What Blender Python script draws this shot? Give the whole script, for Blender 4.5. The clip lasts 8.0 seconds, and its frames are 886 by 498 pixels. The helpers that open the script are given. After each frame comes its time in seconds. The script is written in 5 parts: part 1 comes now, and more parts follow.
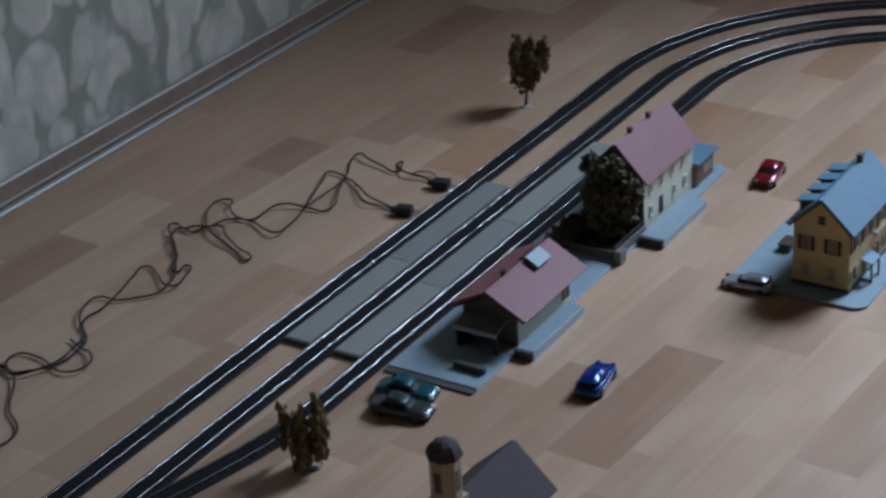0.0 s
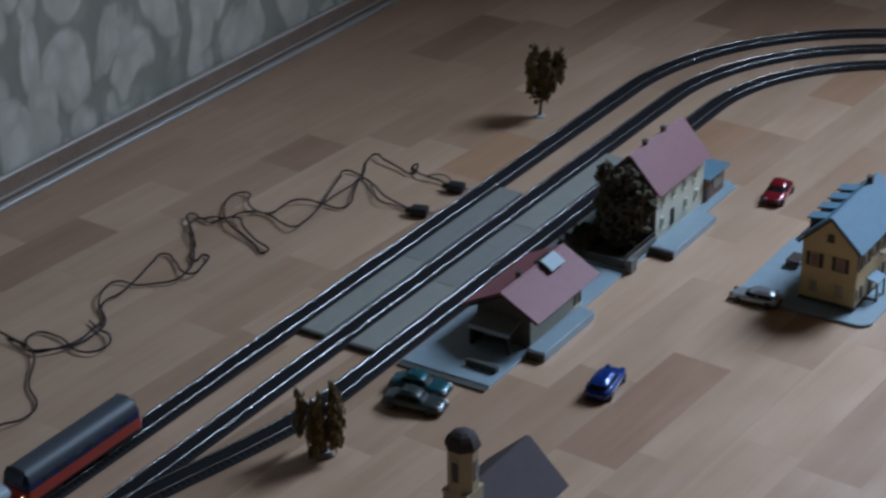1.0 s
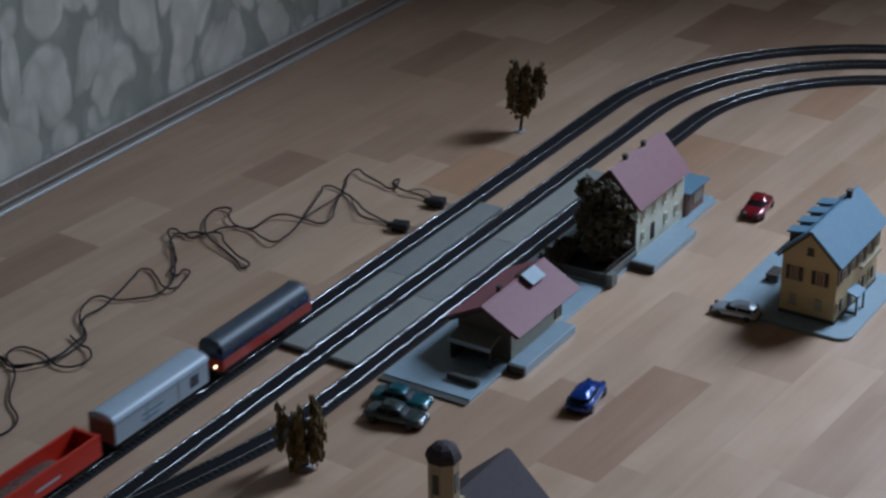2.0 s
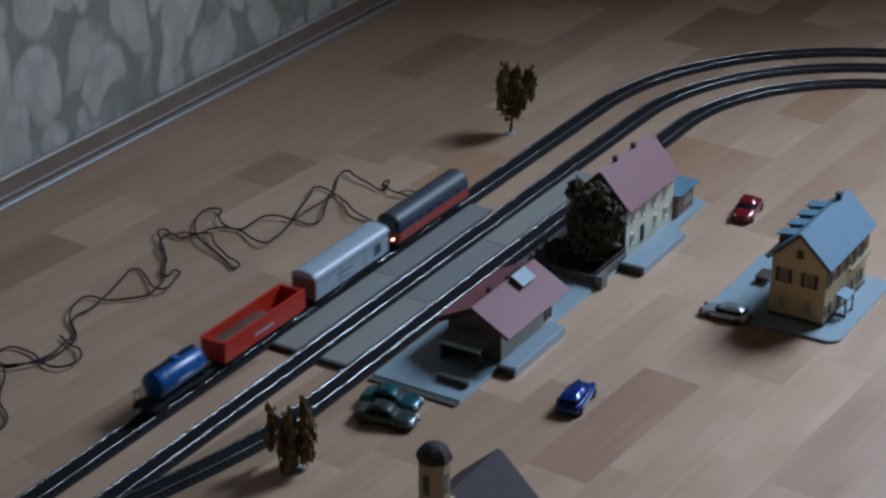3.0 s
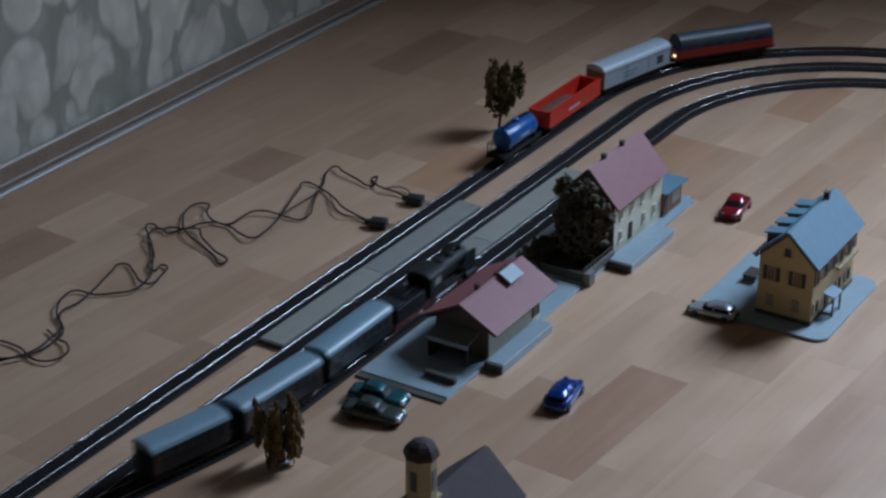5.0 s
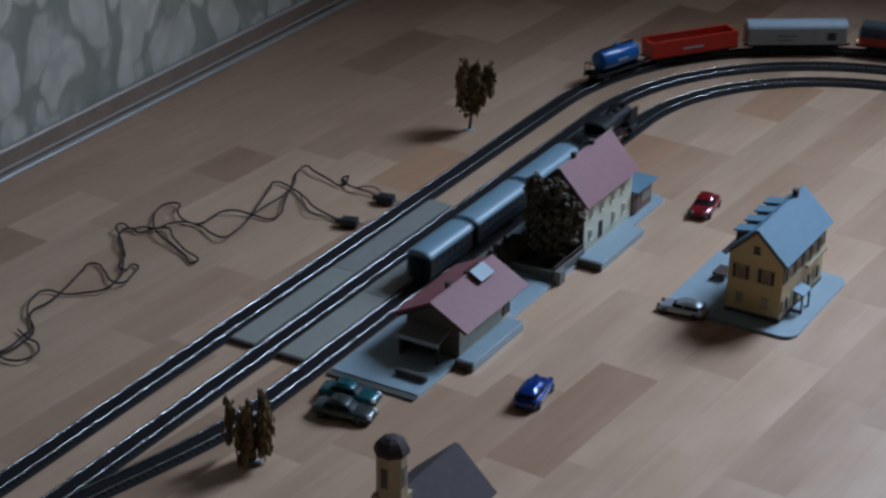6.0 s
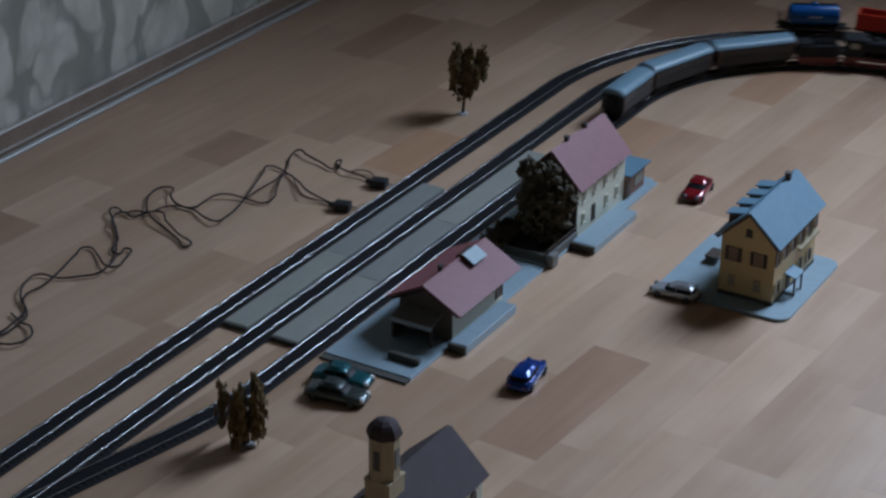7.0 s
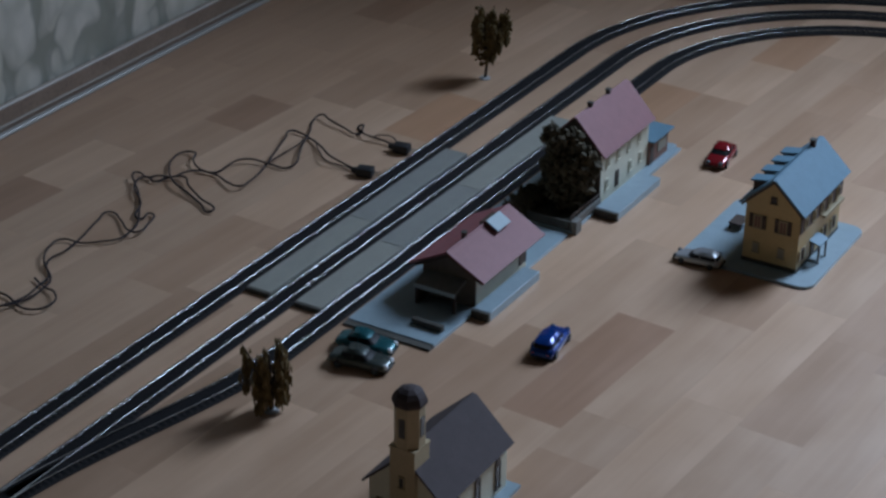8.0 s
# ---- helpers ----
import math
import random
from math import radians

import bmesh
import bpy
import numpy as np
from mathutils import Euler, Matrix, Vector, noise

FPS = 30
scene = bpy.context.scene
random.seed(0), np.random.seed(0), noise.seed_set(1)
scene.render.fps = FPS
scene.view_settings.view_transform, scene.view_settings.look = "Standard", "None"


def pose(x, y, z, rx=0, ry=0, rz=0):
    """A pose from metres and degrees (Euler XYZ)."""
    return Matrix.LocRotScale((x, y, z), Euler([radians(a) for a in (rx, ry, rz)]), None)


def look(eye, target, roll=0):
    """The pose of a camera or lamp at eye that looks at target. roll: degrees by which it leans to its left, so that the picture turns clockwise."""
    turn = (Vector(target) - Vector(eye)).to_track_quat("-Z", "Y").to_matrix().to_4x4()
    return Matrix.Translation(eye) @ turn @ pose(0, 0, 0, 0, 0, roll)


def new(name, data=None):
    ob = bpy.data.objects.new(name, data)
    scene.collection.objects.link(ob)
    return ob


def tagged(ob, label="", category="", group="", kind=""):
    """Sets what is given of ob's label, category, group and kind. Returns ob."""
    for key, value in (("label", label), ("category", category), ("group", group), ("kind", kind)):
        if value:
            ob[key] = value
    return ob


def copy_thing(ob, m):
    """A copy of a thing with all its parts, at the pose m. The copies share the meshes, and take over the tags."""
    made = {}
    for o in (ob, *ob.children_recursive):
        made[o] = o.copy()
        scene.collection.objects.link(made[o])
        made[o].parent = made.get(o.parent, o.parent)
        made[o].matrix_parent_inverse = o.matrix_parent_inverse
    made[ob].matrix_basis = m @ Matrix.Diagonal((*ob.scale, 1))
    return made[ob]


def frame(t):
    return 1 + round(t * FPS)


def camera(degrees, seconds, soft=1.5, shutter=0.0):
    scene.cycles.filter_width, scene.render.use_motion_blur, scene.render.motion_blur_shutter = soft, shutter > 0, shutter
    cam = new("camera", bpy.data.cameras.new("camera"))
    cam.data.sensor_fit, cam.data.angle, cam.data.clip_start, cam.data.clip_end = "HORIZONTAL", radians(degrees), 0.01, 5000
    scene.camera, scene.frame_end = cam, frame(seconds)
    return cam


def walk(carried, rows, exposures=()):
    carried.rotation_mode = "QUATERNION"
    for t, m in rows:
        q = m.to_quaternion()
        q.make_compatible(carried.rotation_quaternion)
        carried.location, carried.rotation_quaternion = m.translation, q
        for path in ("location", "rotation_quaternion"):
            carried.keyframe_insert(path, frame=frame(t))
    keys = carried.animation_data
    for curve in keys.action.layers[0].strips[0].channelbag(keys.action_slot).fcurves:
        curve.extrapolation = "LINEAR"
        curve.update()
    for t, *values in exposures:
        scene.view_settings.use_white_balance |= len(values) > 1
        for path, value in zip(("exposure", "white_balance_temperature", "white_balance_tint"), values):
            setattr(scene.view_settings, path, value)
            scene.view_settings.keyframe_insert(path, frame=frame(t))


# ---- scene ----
cam = camera(24.65, 8.0, soft=2.6, shutter=0.5)
PATH = [
    (0.0, (-1.4366, -1.1706, 1.0417), (0.0492, -0.1922, 0.1278), -3.58),
    (0.2, (-1.4552, -1.1643, 1.0430), (0.0275, -0.1831, 0.1274), -2.57),
    (0.3, (-1.4646, -1.1612, 1.0437), (0.0165, -0.1824, 0.1227), -2.06),
    (0.4, (-1.4739, -1.1581, 1.0443), (-0.0088, -0.1692, 0.1087), -1.56),
    (0.5, (-1.4833, -1.1550, 1.0450), (-0.0167, -0.1623, 0.1156), -1.05),
    (0.6, (-1.4864, -1.1558, 1.0451), (-0.0111, -0.1670, 0.1255), -0.95),
    (0.7, (-1.4896, -1.1567, 1.0452), (-0.0122, -0.1694, 0.1272), -0.86),
    (0.8, (-1.4927, -1.1575, 1.0453), (-0.0044, -0.1789, 0.1359), -0.76),
    (0.9, (-1.4959, -1.1584, 1.0453), (0.0001, -0.1861, 0.1416), -0.67),
    (1.0, (-1.4990, -1.1592, 1.0454), (0.0062, -0.1969, 0.1465), -0.57),
    (1.2, (-1.5008, -1.1602, 1.0421), (0.0136, -0.2034, 0.1527), -0.60),
    (1.5, (-1.5034, -1.1617, 1.0371), (0.0149, -0.2081, 0.1510), -0.64),
    (2.0, (-1.5027, -1.1635, 1.0422), (0.0190, -0.2115, 0.1601), -0.42),
    (3.5, (-1.5092, -1.1594, 1.0410), (0.0221, -0.2221, 0.1598), 0.07),
    (4.0, (-1.5079, -1.1584, 1.0402), (0.0190, -0.2182, 0.1543), 0.16),
    (4.5, (-1.5060, -1.1585, 1.0426), (0.0226, -0.2215, 0.1563), 0.32),
    (6.0, (-1.5118, -1.1655, 1.0387), (0.0385, -0.2583, 0.1592), 0.72),
    (6.5, (-1.5088, -1.1678, 1.0422), (0.0432, -0.2685, 0.1575), 0.80),
    (7.0, (-1.5131, -1.1695, 1.0376), (0.0341, -0.2695, 0.1454), 0.71),
    (7.5, (-1.5160, -1.1624, 1.0331), (0.0186, -0.2647, 0.1170), 0.85),
    (7.8, (-1.5139, -1.1599, 1.0383), (0.0145, -0.2590, 0.1034), 0.75),
    (8.0, (-1.5125, -1.1582, 1.0417), (0.0121, -0.2551, 0.1143), 0.68),
]
walk(cam, [(t, look(eye, target, roll)) for t, eye, target, roll in PATH], exposures=[(0.0, 0.04), (0.6, -0.04), (2.0, 0.0), (6.0, -0.02), (7.0, -0.10), (8.0, -0.18)])

# ---- the place's light: daylight from a window beyond the curve of the tracks ----
world = bpy.data.worlds.new("sky")
scene.world = world
world.use_nodes = True
wn = world.node_tree.nodes
sky = wn.new("ShaderNodeTexSky")
sky.sky_type, sky.sun_disc = "NISHITA", False
sky.sun_elevation, sky.sun_rotation = radians(35), radians(60)
world.node_tree.links.new(sky.outputs[0], wn["Background"].inputs[0])
wn["Background"].inputs[1].default_value = 0.10

# one window in the wall beyond the curve: (y from, y to, z from, z to); the bright sky stands high outside it
WINDOWS = [(-1.72, -0.55, 0.86, 2.15)]
lamp = bpy.data.lights.new("window_daylight", "AREA")
lamp.shape, lamp.size, lamp.size_y = "RECTANGLE", 1.2, 1.6
lamp.energy, lamp.color, lamp.spread = 68, (0.59, 0.775, 1.06), radians(95)
daylight = new("window_daylight", lamp)
daylight.matrix_world = look((2.60, -1.16, 2.28), (0.62, -0.48, 0.0))


# ---- materials ----
def material(name, color, rough=0.5, metal=0.0, vary=0.12, scale=60, bump=0.0, spec=0.5, coat=0.0, per_object=0.0, color2=None):
    """A surface with variation at two scales: fine grain and larger blotches."""
    m = bpy.data.materials.new(name)
    m.use_nodes = True
    nt = m.node_tree
    b = nt.nodes["Principled BSDF"]
    b.inputs["Roughness"].default_value = rough
    b.inputs["Metallic"].default_value = metal
    b.inputs["Specular IOR Level"].default_value = spec
    b.inputs["Coat Weight"].default_value = coat
    b.inputs["Coat Roughness"].default_value = 0.08
    tc = nt.nodes.new("ShaderNodeTexCoord")
    n1, n2 = nt.nodes.new("ShaderNodeTexNoise"), nt.nodes.new("ShaderNodeTexNoise")
    n1.inputs["Scale"].default_value, n2.inputs["Scale"].default_value = scale, scale * 7
    n1.inputs["Detail"].default_value = 4
    for n in (n1, n2):
        nt.links.new(tc.outputs["Object"], n.inputs["Vector"])
    add = nt.nodes.new("ShaderNodeMath")
    add.operation = "ADD"
    nt.links.new(n1.outputs[0], add.inputs[0])
    nt.links.new(n2.outputs[0], add.inputs[1])
    ramp = nt.nodes.new("ShaderNodeMapRange")
    ramp.inputs["From Min"].default_value, ramp.inputs["From Max"].default_value = 0.6, 1.4
    nt.links.new(add.outputs[0], ramp.inputs[0])
    mix = nt.nodes.new("ShaderNodeMix")
    mix.data_type = "RGBA"
    lo = [max(0, c * (1 - vary)) for c in color]
    hi = list(color2) if color2 else [min(1, c * (1 + vary)) for c in color]
    mix.inputs[6].default_value, mix.inputs[7].default_value = (*lo, 1), (*hi, 1)
    nt.links.new(ramp.outputs[0], mix.inputs[0])
    out = mix.outputs[2]
    if per_object:
        info, hsv, mr = nt.nodes.new("ShaderNodeObjectInfo"), nt.nodes.new("ShaderNodeHueSaturation"), nt.nodes.new("ShaderNodeMapRange")
        mr.inputs["To Min"].default_value, mr.inputs["To Max"].default_value = 1 - per_object, 1 + per_object
        nt.links.new(info.outputs["Random"], mr.inputs[0])
        nt.links.new(mr.outputs[0], hsv.inputs["Value"])
        nt.links.new(out, hsv.inputs["Color"])
        out = hsv.outputs[0]
    nt.links.new(out, b.inputs["Base Color"])
    if bump:
        bp = nt.nodes.new("ShaderNodeBump")
        bp.inputs["Strength"].default_value, bp.inputs["Distance"].default_value = bump, 0.001
        nt.links.new(add.outputs[0], bp.inputs["Height"])
        nt.links.new(bp.outputs[0], b.inputs["Normal"])
    return m


def wood_strip(name, color, dark, rough=0.40):
    """Lacquered laminate strip: long grain lines, faint blotches, each strip a little different."""
    m = material(name, color, rough, spec=0.70)
    nt = m.node_tree
    b = nt.nodes["Principled BSDF"]
    tc, mp = nt.nodes.new("ShaderNodeTexCoord"), nt.nodes.new("ShaderNodeMapping")
    mp.inputs["Scale"].default_value = (5, 70, 5)
    info, off = nt.nodes.new("ShaderNodeObjectInfo"), nt.nodes.new("ShaderNodeVectorMath")
    off.operation = "SCALE"
    off.inputs[0].default_value = (13, 7, 3)
    nt.links.new(info.outputs["Random"], off.inputs["Scale"])
    nt.links.new(off.outputs[0], mp.inputs["Location"])
    nt.links.new(tc.outputs["Object"], mp.inputs["Vector"])
    grain, blot = nt.nodes.new("ShaderNodeTexNoise"), nt.nodes.new("ShaderNodeTexNoise")
    grain.inputs["Scale"].default_value, grain.inputs["Detail"].default_value, grain.inputs["Distortion"].default_value = 1.0, 6, 0.6
    blot.inputs["Scale"].default_value, blot.inputs["Detail"].default_value = 9, 3
    nt.links.new(mp.outputs[0], grain.inputs["Vector"])
    nt.links.new(tc.outputs["Object"], blot.inputs["Vector"])
    s = nt.nodes.new("ShaderNodeMath")
    s.operation = "ADD"
    nt.links.new(grain.outputs[0], s.inputs[0])
    nt.links.new(blot.outputs[0], s.inputs[1])
    r = nt.nodes.new("ShaderNodeMapRange")
    r.inputs["From Min"].default_value, r.inputs["From Max"].default_value = 0.65, 1.35
    nt.links.new(s.outputs[0], r.inputs[0])
    mix = nt.nodes.new("ShaderNodeMix")
    mix.data_type = "RGBA"
    mix.inputs[6].default_value, mix.inputs[7].default_value = (*dark, 1), (*color, 1)
    nt.links.new(r.outputs[0], mix.inputs[0])
    hsv, mr = nt.nodes.new("ShaderNodeHueSaturation"), nt.nodes.new("ShaderNodeMapRange")
    mr.inputs["To Min"].default_value, mr.inputs["To Max"].default_value = 0.92, 1.08
    nt.links.new(info.outputs["Random"], mr.inputs[0])
    nt.links.new(mr.outputs[0], hsv.inputs["Value"])
    nt.links.new(mix.outputs[2], hsv.inputs["Color"])
    nt.links.new(hsv.outputs[0], b.inputs["Base Color"])
    rr = nt.nodes.new("ShaderNodeMapRange")
    rr.inputs["To Min"].default_value, rr.inputs["To Max"].default_value = rough - 0.10, rough + 0.10
    nt.links.new(blot.outputs[0], rr.inputs[0])
    nt.links.new(rr.outputs[0], b.inputs["Roughness"])
    return m


def wallpaper_material():
    """Pale leaf shapes on a grey-green ground, slightly raised."""
    m = bpy.data.materials.new("leaf_wallpaper")
    m.use_nodes = True
    nt = m.node_tree
    b = nt.nodes["Principled BSDF"]
    b.inputs["Roughness"].default_value = 0.7
    tc, mp = nt.nodes.new("ShaderNodeTexCoord"), nt.nodes.new("ShaderNodeMapping")
    mp.inputs["Scale"].default_value = (1.0, 1.0, 0.66)
    mp.inputs["Rotation"].default_value = (0, radians(22), 0)
    nt.links.new(tc.outputs["Object"], mp.inputs["Vector"])
    warp = nt.nodes.new("ShaderNodeTexNoise")
    warp.inputs["Scale"].default_value, warp.inputs["Detail"].default_value = 11, 2
    nt.links.new(mp.outputs[0], warp.inputs["Vector"])
    mixv = nt.nodes.new("ShaderNodeMix")
    mixv.data_type = "RGBA"
    mixv.inputs[0].default_value = 0.085
    nt.links.new(mp.outputs[0], mixv.inputs[6])
    nt.links.new(warp.outputs["Color"], mixv.inputs[7])
    vor = nt.nodes.new("ShaderNodeTexVoronoi")
    vor.inputs["Scale"].default_value, vor.inputs["Randomness"].default_value = 20, 1.0
    nt.links.new(mixv.outputs[2], vor.inputs["Vector"])
    ramp = nt.nodes.new("ShaderNodeValToRGB")
    e = ramp.color_ramp.elements
    e[0].position, e[0].color = 0.49, (0.92, 0.87, 0.76, 1)
    e[1].position, e[1].color = 0.60, (0.53, 0.52, 0.44, 1)
    mid = e.new(0.53)
    mid.color = (0.80, 0.76, 0.66, 1)
    nt.links.new(vor.outputs["Distance"], ramp.inputs[0])
    small = nt.nodes.new("ShaderNodeTexVoronoi")
    small.inputs["Scale"].default_value = 34
    nt.links.new(mixv.outputs[2], small.inputs["Vector"])
    sr = nt.nodes.new("ShaderNodeValToRGB")
    sr.color_ramp.elements[0].position, sr.color_ramp.elements[0].color = 0.25, (1, 1, 1, 1)
    sr.color_ramp.elements[1].position, sr.color_ramp.elements[1].color = 0.55, (0.70, 0.72, 0.68, 1)
    nt.links.new(small.outputs["Distance"], sr.inputs[0])
    lay = nt.nodes.new("ShaderNodeMix")
    lay.data_type, lay.blend_type = "RGBA", "MULTIPLY"
    lay.inputs[0].default_value = 0.55
    nt.links.new(ramp.outputs[0], lay.inputs[6])
    nt.links.new(sr.outputs[0], lay.inputs[7])
    veins = nt.nodes.new("ShaderNodeTexNoise")
    veins.inputs["Scale"].default_value, veins.inputs["Detail"].default_value = 24, 3
    nt.links.new(mp.outputs[0], veins.inputs["Vector"])
    mul = nt.nodes.new("ShaderNodeMix")
    mul.data_type, mul.blend_type = "RGBA", "MULTIPLY"
    mul.inputs[0].default_value = 0.35
    nt.links.new(lay.outputs[2], mul.inputs[6])
    nt.links.new(veins.outputs[0], mul.inputs[7])
    nt.links.new(mul.outputs[2], b.inputs["Base Color"])
    bp = nt.nodes.new("ShaderNodeBump")
    bp.invert = True
    bp.inputs["Strength"].default_value, bp.inputs["Distance"].default_value = 0.6, 0.003
    nt.links.new(vor.outputs["Distance"], bp.inputs["Height"])
    nt.links.new(bp.outputs[0], b.inputs["Normal"])
    return m


STRIPS = {
    "pale": wood_strip("pale_beech_strip", (0.575, 0.375, 0.25), (0.46, 0.285, 0.18)),
    "mid": wood_strip("mid_beech_strip", (0.475, 0.295, 0.19), (0.385, 0.23, 0.14)),
    "brown": wood_strip("brown_beech_strip", (0.39, 0.225, 0.14), (0.30, 0.165, 0.097)),
    "orange": wood_strip("orange_beech_strip", (0.50, 0.28, 0.165), (0.41, 0.225, 0.125)),
}
WALLPAPER = wallpaper_material()
PLASTER = material("grey_plaster", (0.36, 0.31, 0.25), 0.8, vary=0.05, scale=8)
CEIL = material("grey_ceiling_paint", (0.48, 0.43, 0.37), 0.85, vary=0.03, scale=6)
TRIM_BROWN = material("brown_wood_trim", (0.30, 0.215, 0.16), 0.45, vary=0.25, scale=25)
TRIM_PALE = material("pale_trim_edge", (0.44, 0.37, 0.31), 0.45, vary=0.1, scale=30)
TRIM_WHITE = material("white_plastic_bead", (0.40, 0.37, 0.33), 0.4, vary=0.04, scale=30)
FRAME_WHITE = material("white_window_paint", (0.75, 0.75, 0.74), 0.35, vary=0.04, scale=20)
CAB_GREY = material("pale_grey_laminate", (0.20, 0.23, 0.215), 0.5, vary=0.06, scale=15)
CAB_BROWN = material("dark_brown_wood", (0.10, 0.045, 0.025), 0.4, vary=0.3, scale=40)
RAIL = material("nickel_silver_rail", (0.72, 0.70, 0.67), 0.27, metal=1.0, vary=0.1, scale=90)
SLEEPER = material("black_brown_sleeper", (0.016, 0.015, 0.016), 0.85, vary=0.3, scale=200, spec=0.08)
BALLAST = material("dark_grey_track_bed", (0.034, 0.032, 0.032), 0.9, spec=0.08, vary=0.25, scale=200, bump=0.4)
PLATFORM = material("grey_platform_card", (0.28, 0.275, 0.24), 0.5, vary=0.08, scale=50)
PLATFORM2 = material("darker_grey_platform_card", (0.24, 0.24, 0.22), 0.5, vary=0.08, scale=50)
PLATE = material("grey_plastic_base", (0.275, 0.355, 0.395), 0.38, spec=0.5, vary=0.1, scale=70, bump=0.1)
# dark stone parts, and slab ends whose shade is put into the colour
DARK_STONE_SHADE = material("dark_stone_and_shade", (0.07, 0.065, 0.055), 0.6, vary=0.3, scale=150, bump=0.4)
STONE_GREY = material("grey_stone_plastic", (0.17, 0.165, 0.15), 0.6, vary=0.2, scale=150, bump=0.3)
ROOF_RED = material("red_brown_roof_plastic", (0.255, 0.094, 0.100), 0.52, spec=0.28, vary=0.12, scale=90, bump=0.1)
ROOF_BLUE = material("blue_grey_roof_plastic", (0.115, 0.21, 0.275), 0.52, spec=0.28, vary=0.1, scale=90, bump=0.15)
ROOF_SLATE = material("slate_grey_roof_plastic", (0.085, 0.067, 0.068), 0.75, spec=0.2, vary=0.12, scale=90, bump=0.15)
CREAM = material("cream_wall_plastic", (0.68, 0.66, 0.53), 0.55, vary=0.08, scale=70, bump=0.05)
YELLOW = material("ochre_yellow_wall_plastic", (0.53, 0.385, 0.18), 0.5, vary=0.1, scale=70, bump=0.05)
TAN = material("tan_wall_plastic", (0.38, 0.31, 0.19), 0.55, vary=0.1, scale=70, bump=0.05)
TOWER = material("pale_tan_tower_plastic", (0.47, 0.38, 0.24), 0.55, vary=0.1, scale=70, bump=0.05)
# brown for the near gables, with their shade put into the colour
GABLE_BROWN_SHADE = material("brown_gable_with_shade", (0.12, 0.095, 0.075), 0.6, vary=0.2, scale=120, bump=0.2)
BRICK = material("brick_brown_wall", (0.22, 0.11, 0.08), 0.6, vary=0.25, scale=220, bump=0.3)
WOOD_DARK = material("dark_stained_wood", (0.055, 0.032, 0.022), 0.5, vary=0.3, scale=140)
PANE = material("dark_window_pane", (0.05, 0.05, 0.05), 0.15, vary=0.1, scale=50)
CAR_GLASS = material("dark_car_glass", (0.012, 0.012, 0.014), 0.45, vary=0.1, spec=0.10)
PANE_GREY = material("grey_window_pane", (0.28, 0.265, 0.21), 0.45, vary=0.1, scale=50)
VENT = material("pale_roof_glass", (0.36, 0.44, 0.48), 0.6, vary=0.05, scale=50)
FOLIAGE_DK = material("dark_green_foliage", (0.060, 0.048, 0.028), 0.8, vary=0.4, scale=120, color2=(0.120, 0.094, 0.050))
FOLIAGE_OL = material("olive_brown_foliage", (0.105, 0.070, 0.026), 0.8, vary=0.4, scale=140, color2=(0.23, 0.150, 0.048))
# garden soil made darker by the shade put into its colour
SOIL_SHADE = material("garden_flock_with_shade", (0.035, 0.034, 0.022), 0.9, vary=0.5, scale=220, bump=0.6)
BARK = material("brown_bark", (0.06, 0.04, 0.025), 0.8, vary=0.3, scale=200, bump=0.4)
CLEAR = material("milky_plastic", (0.42, 0.42, 0.42), 0.3, vary=0.05)
CABLE = material("black_cable", (0.030, 0.019, 0.020), 0.85, vary=0.2, scale=90)
PLUG = material("black_plug_plastic", (0.02, 0.02, 0.022), 0.45, vary=0.2, scale=90)
TYRE = material("black_rubber", (0.015, 0.015, 0.015), 0.7)
CHROME = material("chrome", (0.75, 0.76, 0.78), 0.12, metal=1.0)
LAMPGLASS = material("headlight_glass", (0.8, 0.82, 0.85), 0.06, vary=0.02)
BLACK = material("black_painted_metal", (0.013, 0.013, 0.014), 0.6, spec=0.25, vary=0.25, scale=120)
LOCO_RED = material("red_loco_paint", (0.42, 0.035, 0.02), 0.35, vary=0.1, scale=60)
LOCO_GREY = material("dark_grey_loco_paint", (0.05, 0.062, 0.075), 0.48, vary=0.12, scale=60)
NAVY = material("dark_navy_paint", (0.02, 0.03, 0.09), 0.3, vary=0.1, scale=60)
WAGON_WHITE = material("white_wagon_paint", (0.41, 0.48, 0.53), 0.38, vary=0.06, scale=50)
WAGON_RED = material("bright_red_wagon_plastic", (0.64, 0.032, 0.014), 0.4, vary=0.08, scale=50)
LOAD = material("grey_brown_load", (0.15, 0.075, 0.055), 0.7, vary=0.3, scale=130)
TANK_BLUE = material("blue_tank_paint", (0.004, 0.10, 0.34), 0.3, vary=0.08, scale=40)
COACH_ROOF = material("pale_grey_coach_roof", (0.17, 0.27, 0.33), 0.4, vary=0.1, scale=60)
COACH_SIDE = material("dark_green_coach_side", (0.013, 0.015, 0.020), 0.4, vary=0.15, scale=60)
WHEEL_RED = material("dark_red_wheel_paint", (0.16, 0.02, 0.015), 0.45, vary=0.2, scale=100)
GLOW = material("warm_tail_lamp", (1, 0.8, 0.55), 0.3)
GLOW.node_tree.nodes["Principled BSDF"].inputs["Emission Color"].default_value = (1, 0.75, 0.45, 1)
GLOW.node_tree.nodes["Principled BSDF"].inputs["Emission Strength"].default_value = 4


